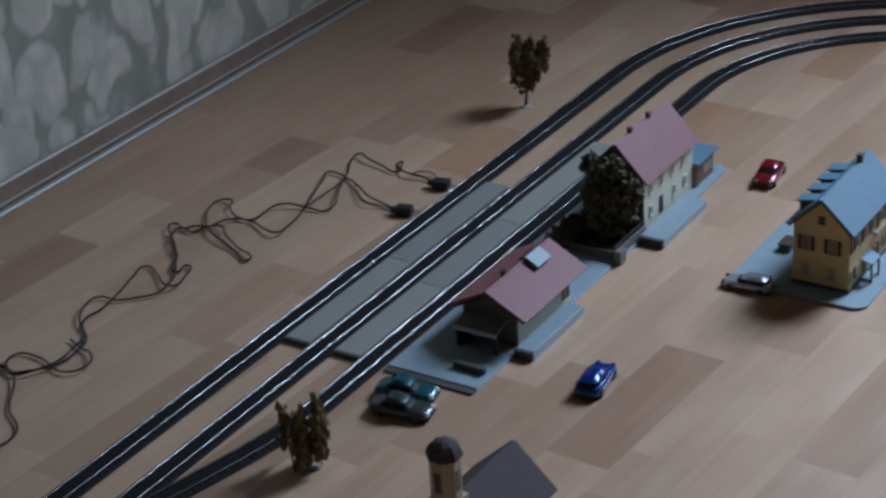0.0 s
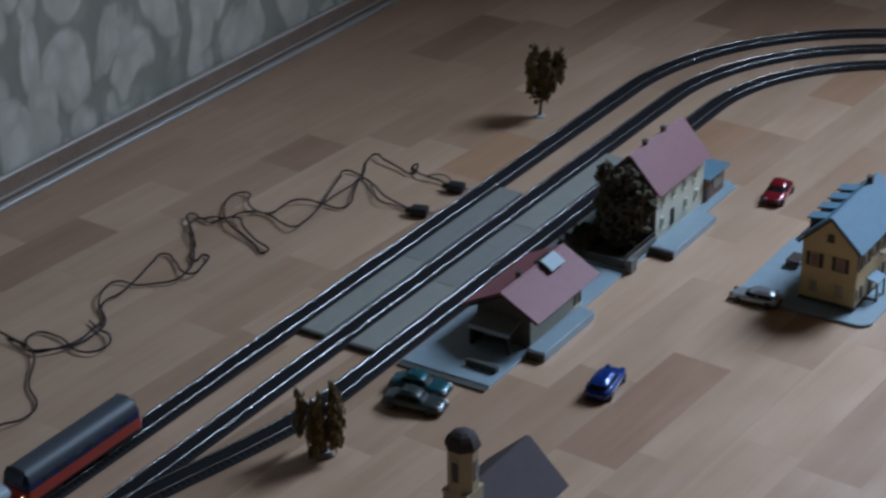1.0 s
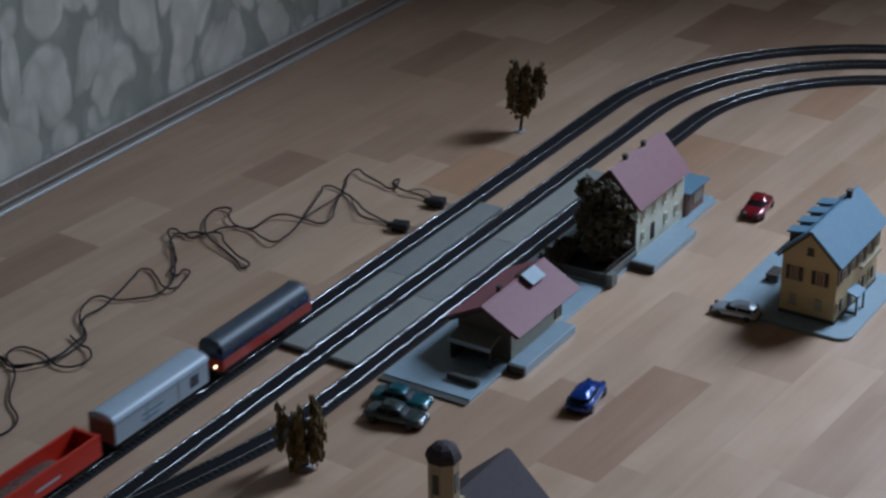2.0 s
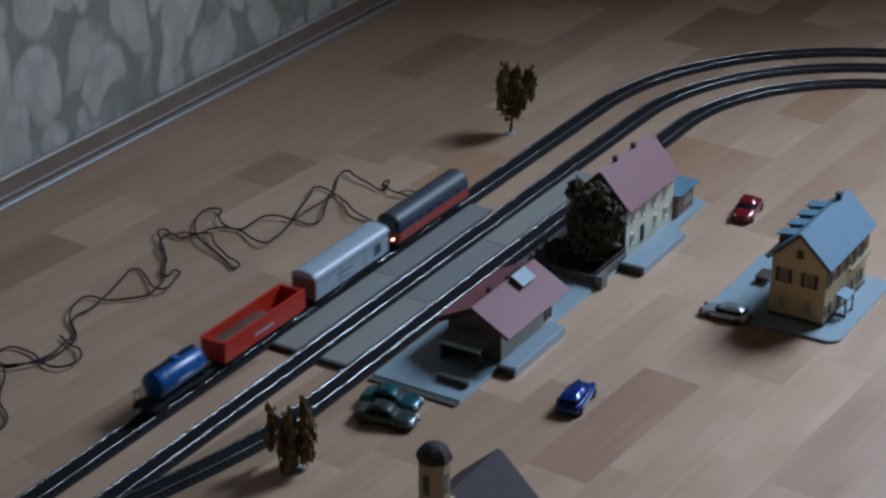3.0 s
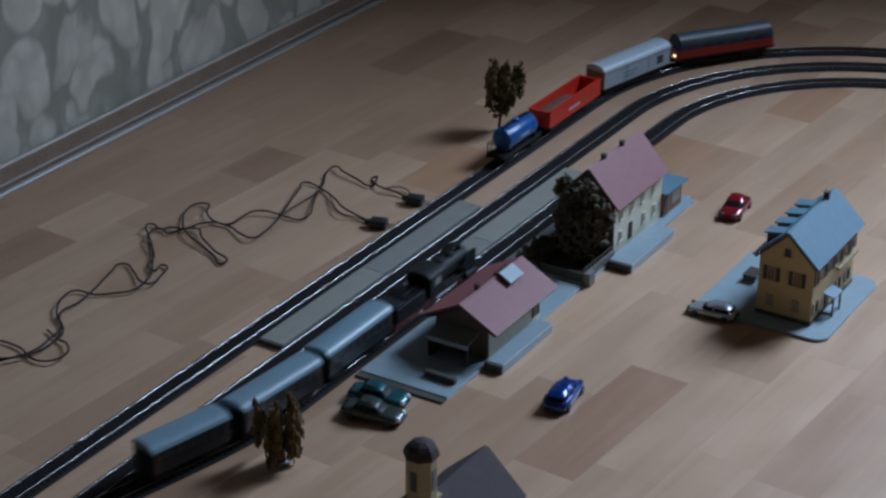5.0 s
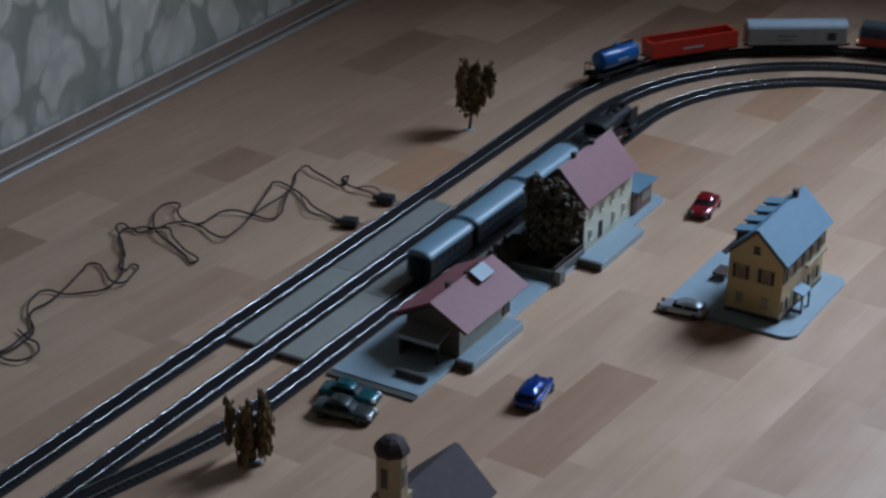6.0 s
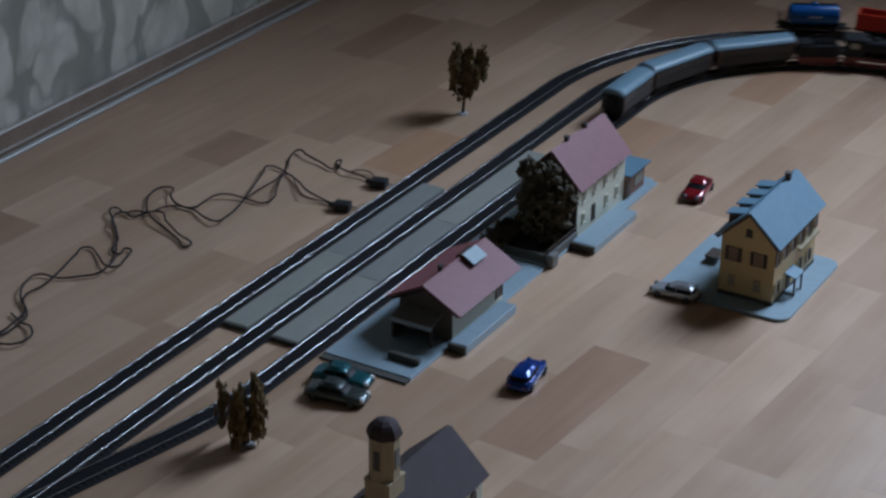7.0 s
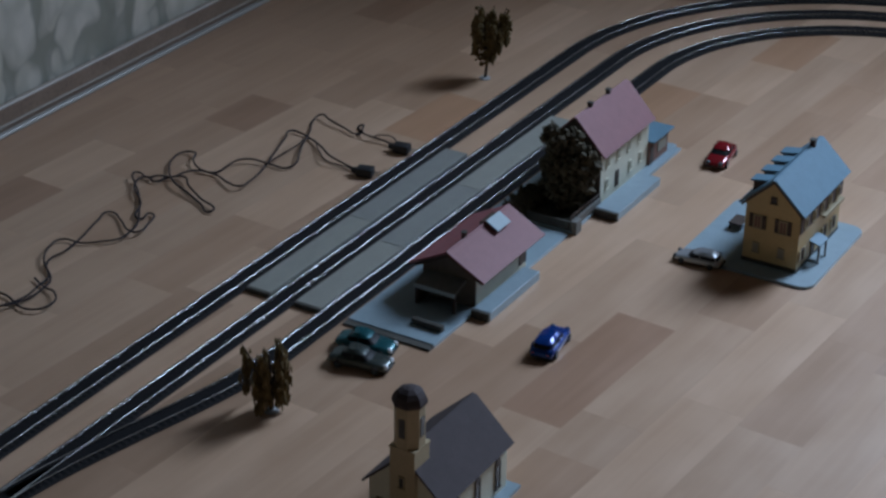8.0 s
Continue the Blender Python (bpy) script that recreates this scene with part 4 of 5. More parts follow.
def arch(w, z0, z1, n=9, base=None):
    """Outline of a rounded roof between -w and w."""
    pts = [(-w, base if base is not None else z0)] if base is not None else []
    pts += [(-w * math.cos(math.pi * i / n), z0 + (z1 - z0) * math.sin(math.pi * i / n)) for i in range(n + 1)]
    if base is not None:
        pts.append((w, base))
    return pts


def build_diesel():
    L = 0.168
    v = thing("diesel_locomotive", pose(0, 0, 0), "red diesel locomotive with dark grey rounded roof", "locomotive", "goods train")
    running_gear(v, L, (-0.050, 0.050), 0.028)
    h = L / 2
    bm = prism([(-0.0165, 0.0118), (0.0165, 0.0118), (0.0165, 0.0245), (-0.0165, 0.0245)], -h + 0.004, h - 0.004)
    bmesh.ops.bevel(bm, geom=[e for e in bm.edges if abs(e.verts[0].co.z - e.verts[1].co.z) > 0.01], offset=0.004, segments=3, affect="EDGES", profile=0.5)
    body = part("body", bm, LOCO_RED, v)
    bm = prism([(-0.0163, 0.0245), (0.0163, 0.0245), (0.0158, 0.0315), (-0.0158, 0.0315)], -h + 0.005, h - 0.005)
    bmesh.ops.bevel(bm, geom=[e for e in bm.edges if abs(e.verts[0].co.z - e.verts[1].co.z) > 0.006], offset=0.004, segments=3, affect="EDGES", profile=0.5)
    up = part("upper_body", bm, NAVY, v, "dark navy window band")
    bm = prism(arch(0.0160, 0.0315, 0.0450, 15), -h + 0.009, h - 0.009)
    part("roof", bm, LOCO_GREY, v, "dark blue-grey rounded roof", smooth=True)
    for e in (-1, 1):
        part("roof_nose", prism([(e * (h - 0.009), 0.0315), (e * (h - 0.0045), 0.0315), (e * (h - 0.006), 0.0375), (e * (h - 0.009), 0.0430)], -0.0110, 0.0110, axis="y"), LOCO_GREY, v)
        for s in (-1, 1):
            part("cab_window", box(e * (h - 0.0049) - 0.0004, e * (h - 0.0049) + 0.0004, s * 0.0062 - 0.0042, s * 0.0062 + 0.0042, 0.0255, 0.0308), PANE, v)
            part("lamp", lathe([(0.0016, 0), (0.0016, 0.0008)], 12, Matrix.Translation((e * (h - 0.0040), s * 0.0088, 0.0165)) @ Matrix.Rotation(radians(90 * e), 4, "Y")), GLOW if e < 0 and s < 0 else LAMPGLASS, v)
    for s in (-1, 1):
        for k in range(6):
            x = -0.053 + k * 0.0212
            part("side_window", box(x - 0.0050, x + 0.0050, s * 0.0161 - 0.0003, s * 0.0161 + 0.0003, 0.0256, 0.0306), PANE, up)
        part("stripe", box(-h + 0.010, h - 0.010, s * 0.01655 - 0.0002, s * 0.01655 + 0.0002, 0.0122, 0.0134), BLACK, body, "black lower sill")
    return v


def build_van():
    L = 0.152
    v = thing("covered_wagon", pose(0, 0, 0), "long white covered wagon with rounded pale roof", "goods wagon", "goods train")
    running_gear(v, L, (-0.048, 0.048), 0.018)
    h = L / 2
    body = part("body", box(-h + 0.004, h - 0.004, -0.0160, 0.0160, 0.0118, 0.0360, 0.0005), WAGON_WHITE, v)
    part("roof", prism(arch(0.0172, 0.0360, 0.0445), -h + 0.003, h - 0.003), WAGON_WHITE, v, "rounded pale grey roof", smooth=True)
    for s in (-1, 1):
        for x in (-0.024, 0.024):
            part("door_seam", box(x - 0.0004, x + 0.0004, s * 0.0161 - 0.0003, s * 0.0161 + 0.0003, 0.0125, 0.0352), PANE_GREY, body)
        part("panel_mark", box(0.043, 0.056, s * 0.0162 - 0.0003, s * 0.0162 + 0.0003, 0.0180, 0.0300), LOCO_GREY, body, "dark square mark on the side")
        for k, ln in enumerate((0.030, 0.022)):
            part("lettering_bar", box(-0.030, -0.030 + ln, s * 0.0162 - 0.0003, s * 0.0162 + 0.0003, 0.0240 - k * 0.006, 0.0262 - k * 0.006), COACH_ROOF, body)
        part("rail", box(-h + 0.012, h - 0.012, s * 0.0130 - 0.0006, s * 0.0130 + 0.0006, 0.0060, 0.0072), BLACK, v)
    # brown sheet on the rear end only, with that end's shade in it
    part("shaded_end", box(-h + 0.0030, -h + 0.0039, -0.0158, 0.0158, 0.0120, 0.0358), BRICK, v, "brown rear end, darkened for its shade")
    return v


def build_gondola():
    L = 0.150
    v = thing("open_wagon", pose(0, 0, 0), "bright red open wagon with a partly filled load", "goods wagon", "goods train")
    running_gear(v, L, (-0.045, 0.045), 0.018)
    h, w = L / 2 - 0.004, 0.0160
    bm = bmesh.new()
    box(-h, h, -w, -w + 0.0030, 0.0118, 0.0340, bm=bm)
    box(-h, h, w - 0.0030, w, 0.0118, 0.0340, bm=bm)
    box(-h, -h + 0.0030, -w + 0.0030, w - 0.0030, 0.0118, 0.0340, bm=bm)
    box(h - 0.0030, h, -w + 0.0030, w - 0.0030, 0.0118, 0.0340, bm=bm)
    box(-h + 0.0030, h - 0.0030, -w + 0.0030, w - 0.0030, 0.0118, 0.0132, bm=bm)
    body = part("body", bm, WAGON_RED, v)
    for s in (-1, 1):
        part("top_rim", box(-h, h, s * (w - 0.0015) - 0.0016, s * (w - 0.0015) + 0.0016, 0.0340, 0.0350), WAGON_RED, body)
        part("lettering_bar", box(-0.020, 0.012, s * (w + 0.0001) - 0.0003, s * (w + 0.0001) + 0.0003, 0.0195, 0.0222), WAGON_WHITE, body, "small pale lettering bar")
    bm = bmesh.new()
    rng = random.Random(5)
    nx, ny = 40, 8
    grid = [[bm.verts.new((-h + 0.0032 + (2 * h - 0.036) * i / nx, (-w + 0.0032) + (2 * w - 0.0064) * j / ny, 0.0245 + 0.003 * math.sin(math.pi * j / ny) * (1 - (i / nx) ** 6) + rng.uniform(-0.0006, 0.0006) - 0.010 * (i / nx) ** 8)) for j in range(ny + 1)] for i in range(nx + 1)]
    for i in range(nx):
        for j in range(ny):
            bm.faces.new((grid[i][j], grid[i + 1][j], grid[i + 1][j + 1], grid[i][j + 1]))
    part("load", bm, LOAD, v, "heaped grey-red load")
    return v


def build_tank():
    L = 0.104
    v = thing("tank_wagon", pose(0, 0, 0), "short blue tank wagon on a black frame", "goods wagon", "goods train")
    running_gear(v, L, (-0.030, 0.030), 0)
    r, h = 0.0149, 0.038
    m = Matrix.Translation((0.001, 0, 0.0278)) @ Matrix.Rotation(radians(90), 4, "Y")
    prof = [(0.002, -h), (r * 0.6, -h + 0.001), (r * 0.92, -h + 0.0035), (r, -h + 0.007), (r, h - 0.007), (r * 0.92, h - 0.0035), (r * 0.6, h - 0.001), (0.002, h)]
    tank = part("tank", lathe(prof, 28, m), TANK_BLUE, v, "glossy blue tank", smooth=True)
    for x in (-0.022, 0.004, 0.030):
        part("band", lathe([(r + 0.0004, x - 0.0007), (r + 0.0004, x + 0.0007)], 28, Matrix.Translation((-0.003, 0, 0.0278)) @ Matrix.Rotation(radians(90), 4, "Y")), TANK_BLUE, tank)
    part("dome", lathe([(0.0045, 0.0410), (0.0045, 0.0452), (0.003, 0.0462)], 16, Matrix.Translation((0.001, 0, 0))), TANK_BLUE, tank)
    part("walkway", box(-0.032, 0.034, -0.0024, 0.0024, 0.0430, 0.0438), BLACK, v)
    for x in (-0.026, 0.034):
        part("saddle", box(x - 0.0015, x + 0.0015, -0.0110, 0.0110, 0.0115, 0.0180), BLACK, v)
    part("brake_platform", box(-0.049, -0.037, -0.0130, 0.0130, 0.0117, 0.0132), BLACK, v)
    rl = bmesh.new()
    for s in (-1, 1):
        rod((-0.0475, s * 0.012, 0.0130), (-0.0475, s * 0.012, 0.0270), 0.0007, 6, rl)
        rod((-0.0390, s * 0.012, 0.0130), (-0.0390, s * 0.012, 0.0270), 0.0007, 6, rl)
    rod((-0.0475, -0.012, 0.0270), (-0.0475, 0.012, 0.0270), 0.0007, 6, rl)
    part("handrail", rl, BLACK, v)
    for s in (-1, 1):
        part("lettering_bar", box(-0.009, 0.011, s * (r + 0.0001) - 0.0004, s * (r + 0.0001) + 0.0004, 0.0264, 0.0292), WAGON_WHITE, tank)
    return v


def build_steam():
    L = 0.100
    v = thing("steam_locomotive", pose(0, 0, 0), "black steam locomotive with smoke deflectors and dark red wheels", "locomotive", "passenger train")
    part("frame", box(-0.048, 0.046, -0.0085, 0.0085, 0.0060, 0.0125, 0.0005), WHEEL_RED, v, "dark red frame")
    part("running_board", box(-0.048, 0.048, -0.0150, 0.0150, 0.0150, 0.0164, 0.0003), BLACK, v)
    m = Matrix.Translation((0, 0, 0.0280)) @ Matrix.Rotation(radians(90), 4, "Y")
    b = part("boiler", lathe([(0.004, 0.0445), (0.0085, 0.0440), (0.0102, 0.0425), (0.0102, 0.026), (0.0108, 0.0255), (0.0108, -0.020)][::-1], 24, m), BLACK, v, smooth=True)
    part("smokebox_door", lathe([(0.0080, 0.0445), (0.0060, 0.0462), (0.001, 0.0466)], 20, m), BLACK, b, smooth=True)
    part("funnel", lathe([(0.0034, 0.0370), (0.0030, 0.0420), (0.0038, 0.0440)], 16, Matrix.Translation((0.034, 0, 0))), BLACK, b)
    for x in (0.014, -0.006):
        part("boiler_dome", lathe([(0.0052, 0.0370), (0.0048, 0.0405), (0.0028, 0.0424), (0.001, 0.0428)], 16, Matrix.Translation((x, 0, 0))), BLACK, b, smooth=True)
    for s in (-1, 1):
        part("smoke_deflector", prism([(0.024, 0.0165), (0.0470, 0.0165), (0.0470, 0.0370), (0.0420, 0.0395), (0.024, 0.0395)], s * 0.0150 - 0.0005, s * 0.0150 + 0.0005, axis="y"), BLACK, v)
        part("cylinder", lathe([(0.0048, -0.009), (0.0048, 0.009)], 16, Matrix.Translation((0.036, s * 0.0135, 0.0100)) @ Matrix.Rotation(radians(90), 4, "Y")), BLACK, v)
        part("coupling_rod", box(-0.030, 0.012, s * 0.0118 - 0.0005, s * 0.0118 + 0.0005, 0.0075, 0.0092), CHROME, v)
        part("lamp", lathe([(0.0015, 0), (0.0015, 0.0012)], 10, Matrix.Translation((0.0480, s * 0.010, 0.0135)) @ Matrix.Rotation(radians(90), 4, "Y")), LAMPGLASS, v)
        part("buffer", lathe([(0.0012, 0), (0.0012, 0.0028), (0.0024, 0.0029), (0.0024, 0.0036)], 10, Matrix.Translation((0.0465, s * 0.0095, 0.0100)) @ Matrix.Rotation(radians(90), 4, "Y")), BLACK, v)
    part("buffer_beam", box(0.0455, 0.0475, -0.0145, 0.0145, 0.0070, 0.0140, 0.0003), WHEEL_RED, v)
    cab = bmesh.new()
    box(-0.048, -0.020, -0.0155, -0.0142, 0.0165, 0.0390, bm=cab)
    box(-0.048, -0.020, 0.0142, 0.0155, 0.0165, 0.0390, bm=cab)
    box(-0.0215, -0.020, -0.0142, 0.0142, 0.0165, 0.0390, bm=cab)
    cb = part("cab", cab, BLACK, v)
    part("cab_roof", prism(arch(0.0165, 0.0390, 0.0440), -0.050, -0.018), BLACK, cb, smooth=True)
    for s in (-1, 1):
        part("cab_window", box(-0.040, -0.028, s * 0.0156 - 0.0003, s * 0.0156 + 0.0003, 0.0275, 0.0355), PANE_GREY, cb)
    for x in (-0.028, -0.009, 0.010):
        wheelset(v, x, 0.0088, WHEEL_RED)
    for x in (0.028, 0.042):
        wheelset(v, x, 0.0050, WHEEL_RED)
    wheelset(v, -0.044, 0.0055, WHEEL_RED)
    return v


def build_tender():
    L = 0.062
    v = thing("tender", pose(0, 0, 0), "black coal tender with dark red frame", "tender", "passenger train")
    part("frame", box(-0.029, 0.029, -0.0130, 0.0130, 0.0060, 0.0125, 0.0005), WHEEL_RED, v, "dark red frame")
    for x in (-0.020, -0.007, 0.007, 0.020):
        wheelset(v, x, 0.0052, WHEEL_RED)
    body = bmesh.new()
    box(-0.029, 0.027, -0.0150, 0.0150, 0.0127, 0.0300, 0.0010, bm=body)
    box(-0.029, -0.010, -0.0135, 0.0135, 0.0300, 0.0330, 0.0010, bm=body)
    part("body", body, BLACK, v)
    rng = random.Random(8)
    coal = bmesh.new()
    clumps(rng, 160, lambda g: Vector((g.uniform(-0.008, 0.022), g.uniform(-0.0115, 0.0115), 0.0305 + g.uniform(0, 0.004))), 0.0020, coal)
    part("coal", coal, BLACK, v, "heap of black coal")
    for e in (-1, 1):
        part("coupling", box(e * 0.031 - 0.004, e * 0.031 + 0.004, -0.002, 0.002, 0.0055, 0.0080), BLACK, v)
    return v


def build_coach(L, windows, label):
    v = thing("passenger_coach", pose(0, 0, 0), label, "passenger coach", "passenger train")
    running_gear(v, L, (-L * 0.31, L * 0.31), 0.014)
    h = L / 2
    body = part("body", box(-h + 0.003, h - 0.003, -0.0158, 0.0158, 0.0118, 0.0352, 0.0005), COACH_SIDE, v)
    part("roof", prism(arch(0.0170, 0.0353, 0.0430), -h + 0.002, h - 0.002), COACH_ROOF, v, "rounded pale grey roof", smooth=True)
    step = (L - 0.028) / (windows - 1)
    for s in (-1, 1):
        for k in range(windows):
            x = -h + 0.014 + k * step
            part("window", box(x - 0.0038, x + 0.0038, s * 0.0158 - 0.0004, s * 0.0158 + 0.0004, 0.0245, 0.0322), PANE, body)
        for x in (-h + 0.0065, h - 0.0065):
            part("door", box(x - 0.0024, x + 0.0024, s * 0.0159 - 0.0004, s * 0.0159 + 0.0004, 0.0130, 0.0335), WOOD_DARK, body)
        part("waist_rail", box(-h + 0.004, h - 0.004, s * 0.0161 - 0.0003, s * 0.0161 + 0.0003, 0.0232, 0.0238), COACH_SIDE, body)
    for e in (-1, 1):
        part("gangway", box(e * (h - 0.001) - 0.0045, e * (h - 0.001) + 0.0045, -0.0060, 0.0060, 0.0125, 0.0330, 0.0006), BLACK, v, "black folding gangway")
    return v


# ---- cables and plugs ----
def build_cable(name, pts, r, label):
    cu = bpy.data.curves.new(name, "CURVE")
    cu.dimensions, cu.bevel_depth, cu.bevel_resolution, cu.resolution_u = "3D", r, 3, 8
    sp = cu.splines.new("BEZIER")
    sp.bezier_points.add(len(pts) - 1)
    for i, (b, p) in enumerate(zip(sp.bezier_points, pts)):
        b.co = (*p, (0.003, 0.004, 0.006, 0.005, 0.003)[i % 5])
        b.handle_left_type = b.handle_right_type = "AUTO"
    cu.materials.append(CABLE)
    return tagged(new(name, cu), label, "cable", "supply cables")


def build_plug(x, y, heading):
    p = thing("plug", pose(x, y, 0, 0, 0, heading), "small black cable plug beside the outer track", "plug", "track plugs")
    part("housing", box(-0.011, 0.009, -0.0075, 0.0075, 0.0003, 0.0115, 0.0015), PLUG, p, smooth=True)
    part("collar", lathe([(0.0042, 0), (0.0032, 0.007)], 12, Matrix.Translation((-0.011, 0, 0.006)) @ Matrix.Rotation(radians(-90), 4, "Y")), PLUG, p)
    for s in (-1, 1):
        part("pin", rod((0.009, s * 0.003, 0.005), (0.017, s * 0.003, 0.005), 0.0009), CHROME, p)


build_room()
build_track("outer_track", outer, -2.55, 2.3, "model railway track with bright rails beside the plugs")
build_track("middle_track", middle, -2.55, 2.1, "model railway track with bright rails between the platforms")
build_track("inner_track", inner, -0.42, 1.9, "model railway siding with bright rails leaving a turnout")
build_platform("platform", -0.0465, -0.0165, [(0.008, 0.205), (0.205, 0.42)], "long low grey platform strip between two tracks")
build_platform("platform", -0.1105, -0.0785, [(0.008, 0.17), (0.17, 0.34), (0.34, 0.575)], "long low grey platform strip beside the siding")
build_goods_shed()
build_station()
build_house()
build_church()
build_cabinet()

build_twig_tree(0.646, 0.059, 3, 0.104, 0.026, 0.025, 0.004, "twiggy olive-brown model tree on a milky foot", hang=0.03, lean=0.05)
build_twig_tree(-0.175, -0.177, 9, 0.084, 0.016, 0.029, 0.010, "ragged drooping olive-brown model tree beside the siding", hang=0.055)
build_leafy_tree(0.352, -0.214, 0.0036, 4, [(0.0, 0.0, 0.064, 0.022), (0.004, -0.014, 0.052, 0.018), (-0.006, 0.012, 0.090, 0.015), (0.006, -0.024, 0.058, 0.016), (0.004, -0.006, 0.088, 0.014), (0.008, 0.010, 0.072, 0.018), (0.008, -0.020, 0.068, 0.014), (0.0, 0.006, 0.034, 0.023), (0.006, -0.014, 0.026, 0.019), (0.004, -0.002, 0.014, 0.018), (0.006, -0.018, 0.042, 0.016), (0.002, 0.018, 0.050, 0.014)], "dark green bushy model tree beside the station gable", n=1300, size=0.0046)
build_hedge(0.312, 0.380, -0.190, -0.155, 0.0036, 0.014, 21, "dark green hedge on the station plate")

PAINT_BLUE = material("metallic_blue_paint", (0.002, 0.040, 0.22), 0.25, metal=0.3, vary=0.05, coat=0.4)
PAINT_RED = material("dark_red_paint", (0.24, 0.012, 0.018), 0.22, metal=0.2, vary=0.05, coat=0.5)
PAINT_SILVER = material("silver_paint", (0.50, 0.52, 0.54), 0.25, metal=0.5, vary=0.05, coat=0.6)
PAINT_TEAL = material("metallic_teal_paint", (0.020, 0.115, 0.130), 0.22, metal=0.4, vary=0.05, coat=0.5)
PAINT_GREEN = material("metallic_grey_green_paint", (0.06, 0.075, 0.070), 0.24, metal=0.4, vary=0.05, coat=0.5)
build_car(0.073, -0.347, 8, PAINT_BLUE, "shiny metallic blue toy car on the floor", estate=True)
build_car(0.578, -0.310, 187, PAINT_RED, "dark red toy car on the floor")
build_car(0.322, -0.398, 94, PAINT_SILVER, "silver toy estate car beside the house plate", estate=True, length=0.054, width=0.0245, height=0.0165)
build_car(-0.058, -0.203, -80, PAINT_GREEN, "grey-green metallic toy car beside the teal one", length=0.064)
build_car(-0.028, -0.190, -80, PAINT_TEAL, "teal metallic toy car beside the grey-green one", length=0.062)

build_plug(0.391, 0.028, -80)
build_plug(0.312, 0.030, -75)
LOOPS_A = [(0.393, 0.040), (0.401, 0.061), (0.399, 0.078), (0.405, 0.095), (0.426, 0.112), (0.403, 0.100), (0.408, 0.126), (0.415, 0.152), (0.423, 0.170), (0.413, 0.172),
           (0.375, 0.154), (0.344, 0.142), (0.308, 0.124), (0.289, 0.115), (0.275, 0.119), (0.273, 0.137), (0.272, 0.149), (0.267, 0.167), (0.259, 0.178), (0.243, 0.182),
           (0.219, 0.184), (0.212, 0.201), (0.196, 0.210), (0.180, 0.216), (0.176, 0.236), (0.166, 0.243), (0.170, 0.259), (0.161, 0.260), (0.144, 0.244)]
TAIL_A = [(0.128, 0.226), (0.096, 0.199), (0.059, 0.174), (0.042, 0.168), (0.024, 0.168), (0.009, 0.184), (-0.005, 0.200), (-0.010, 0.222), (-0.032, 0.221), (-0.058, 0.208),
          (-0.091, 0.171), (-0.104, 0.167), (-0.147, 0.167), (-0.171, 0.183), (-0.177, 0.196), (-0.145, 0.220), (-0.139, 0.196), (-0.151, 0.147), (-0.135, 0.133), (-0.110, 0.149),
          (-0.105, 0.166), (-0.095, 0.189)]
LOOPS_B = [(0.315, 0.045), (0.320, 0.067), (0.326, 0.091), (0.344, 0.116), (0.361, 0.145), (0.367, 0.161), (0.366, 0.174), (0.340, 0.166), (0.307, 0.156), (0.276, 0.147),
           (0.249, 0.139), (0.219, 0.134), (0.200, 0.134), (0.202, 0.151), (0.215, 0.179), (0.216, 0.196), (0.218, 0.208), (0.229, 0.223), (0.248, 0.235), (0.246, 0.250),
           (0.225, 0.250), (0.194, 0.232), (0.168, 0.205), (0.156, 0.177), (0.144, 0.149), (0.133, 0.126), (0.154, 0.157), (0.169, 0.184), (0.187, 0.207), (0.177, 0.222),
           (0.162, 0.229), (0.165, 0.243)]
TAIL_B = [(0.143, 0.242), (0.105, 0.204), (0.076, 0.182), (0.093, 0.182), (0.065, 0.164), (0.044, 0.161), (0.044, 0.173), (0.062, 0.199), (0.071, 0.223), (0.047, 0.219),
          (0.002, 0.205), (-0.033, 0.200), (-0.054, 0.204), (-0.090, 0.176), (-0.101, 0.174), (-0.141, 0.167), (-0.165, 0.178), (-0.178, 0.193), (-0.170, 0.222), (-0.169, 0.258),
          (-0.171, 0.229), (-0.180, 0.193), (-0.232, 0.150), (-0.258, 0.116), (-0.284, 0.110), (-0.309, 0.119), (-0.334, 0.116)]
STRAND_A = [(0.403, 0.043), (0.416, 0.060), (0.410, 0.070), (0.401, 0.079)]
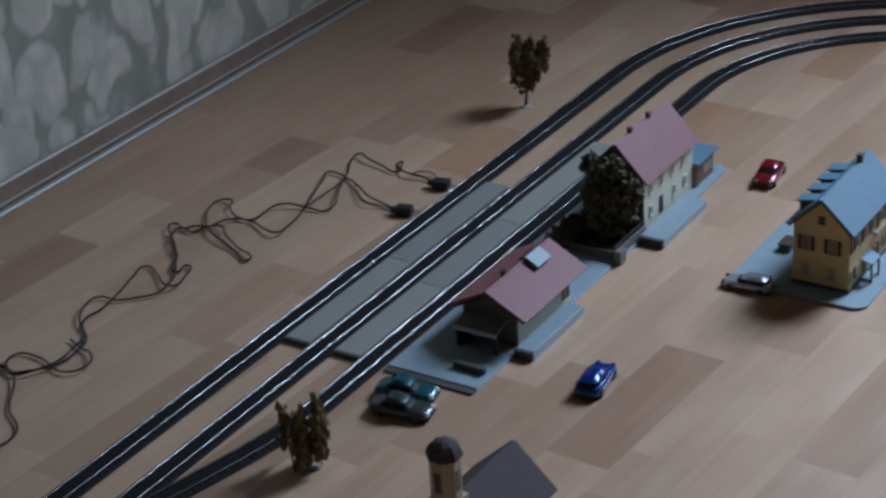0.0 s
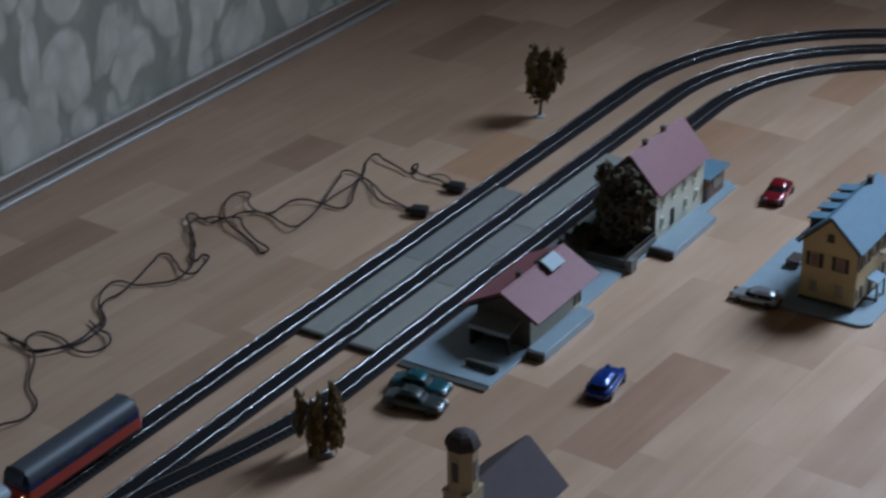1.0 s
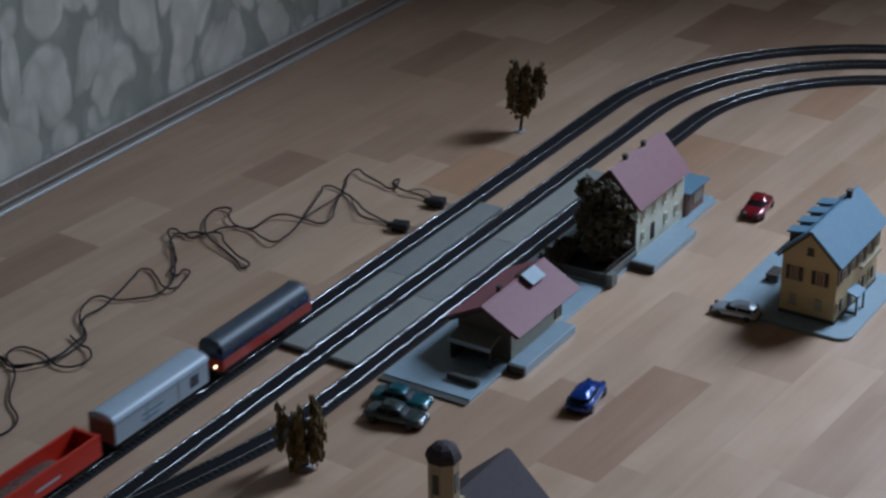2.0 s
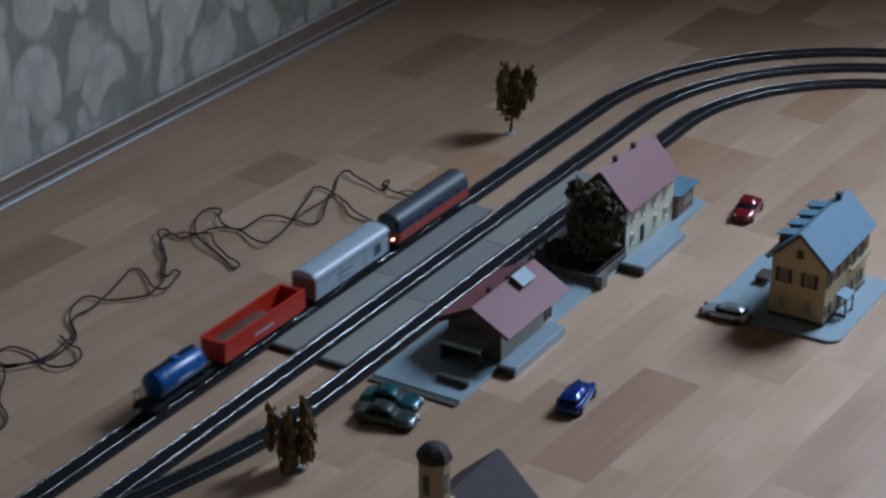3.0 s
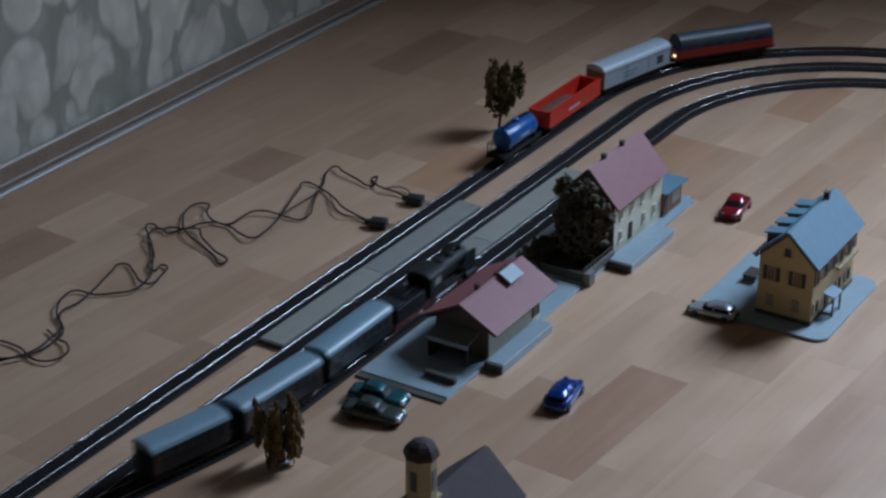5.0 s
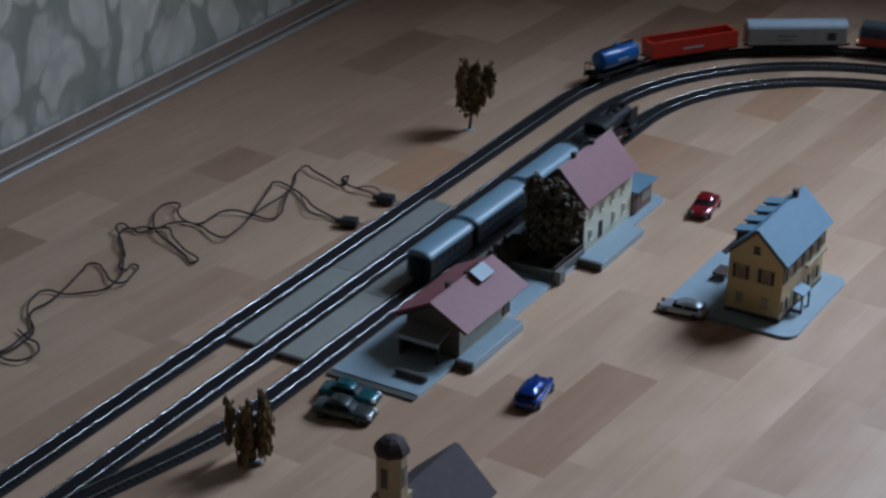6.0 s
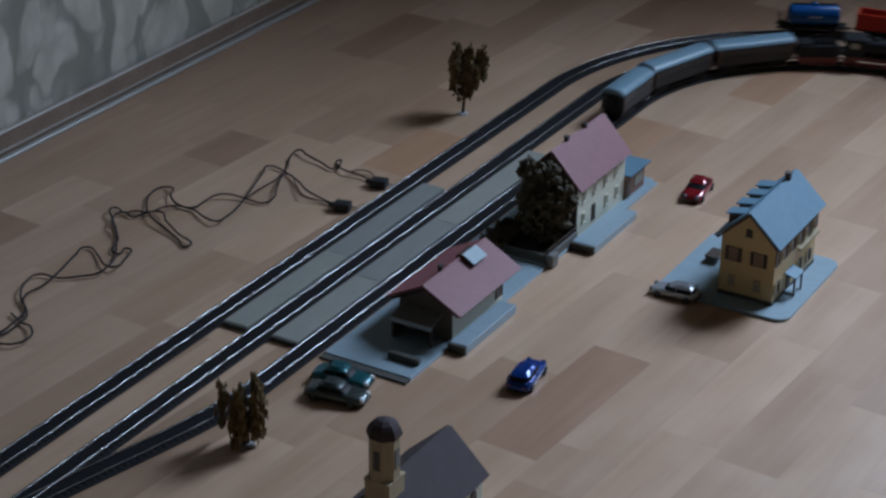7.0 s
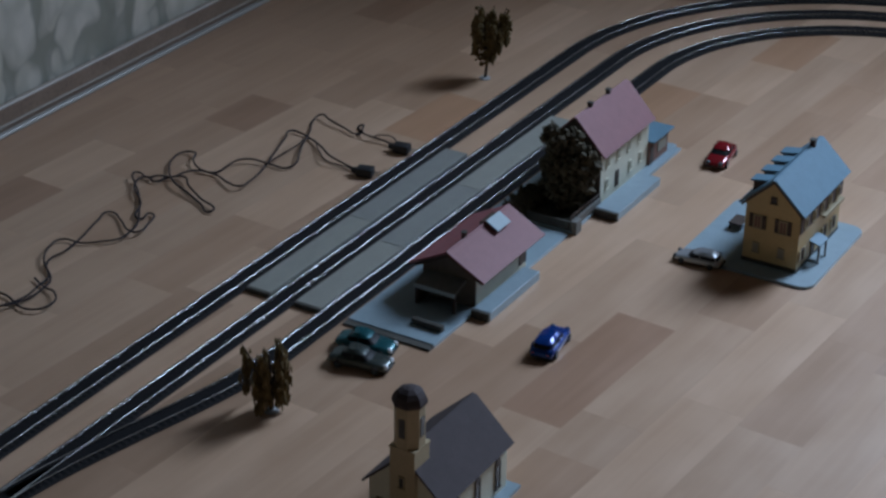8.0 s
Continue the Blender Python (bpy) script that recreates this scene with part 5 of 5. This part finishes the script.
STRAND_B = [(0.313, 0.044), (0.314, 0.067), (0.311, 0.084), (0.333, 0.112), (0.357, 0.145), (0.337, 0.145), (0.301, 0.145), (0.269, 0.142)]
build_cable("cable", LOOPS_A + TAIL_A, 0.0012, "thin black cable lying in loose loops on the floor")
build_cable("cable", LOOPS_B + TAIL_B, 0.0012, "thin black cable tangled with another on the floor")
build_cable("cable", STRAND_A, 0.0008, "short thin black wire beside the cable plug")
build_cable("cable", STRAND_B, 0.0008, "thin black wire leaving the cable plug")

GOODS = [(build_diesel(), -0.068, 0.050), (build_van(), -0.241, 0.048), (build_gondola(), -0.405, 0.045), (build_tank(), -0.541, 0.030)]
coach = build_coach(0.123, 8, "dark green passenger coach with pale grey rounded roof")
PASSENGER = [(build_steam(), -0.048, 0.026), (build_tender(), -0.134, 0.018), (coach, -0.233, 0.038), (copy_thing(coach, pose(0, 0, 0)), -0.364, 0.038),
             (build_coach(0.097, 6, "short dark green passenger coach with pale grey roof"), -0.482, 0.030)]

build_floor()


def along_rails(way, s, half):
    """The pose of a vehicle whose two bogies, half a wheelbase either side of s, both sit on the track."""
    xa, ya, _ = way(s - half)
    xb, yb, _ = way(s + half)
    m = pose((xa + xb) / 2, (ya + yb) / 2, RAIL_TOP)
    return m @ Matrix.Rotation(math.atan2(yb - ya, xb - xa), 4, "Z")


def motions():
    """Both trains run along their tracks; s is the place of each train's front."""
    times = [i * 0.2 for i in range(41)]
    goods_t, goods_s = (0, 0.5, 1, 1.5, 2, 2.7, 3.5, 4.5, 5.5, 6.5, 8), (-0.570, -0.417, -0.262, -0.105, 0.052, 0.293, 0.589, 0.951, 1.297, 1.624, 2.140)
    pass_t, pass_s = (0, 4.0, 4.5, 6.5, 7.0, 8.0), (-1.90, -0.218, 0.004, 0.990, 1.248, 1.77)
    for train, way, ts, ss in ((GOODS, outer, goods_t, goods_s), (PASSENGER, inner, pass_t, pass_s)):
        for ob, off, half in train:
            walk(ob, [(t, along_rails(way, float(np.interp(t, ts, ss)) + off, half)) for t in times])


motions()
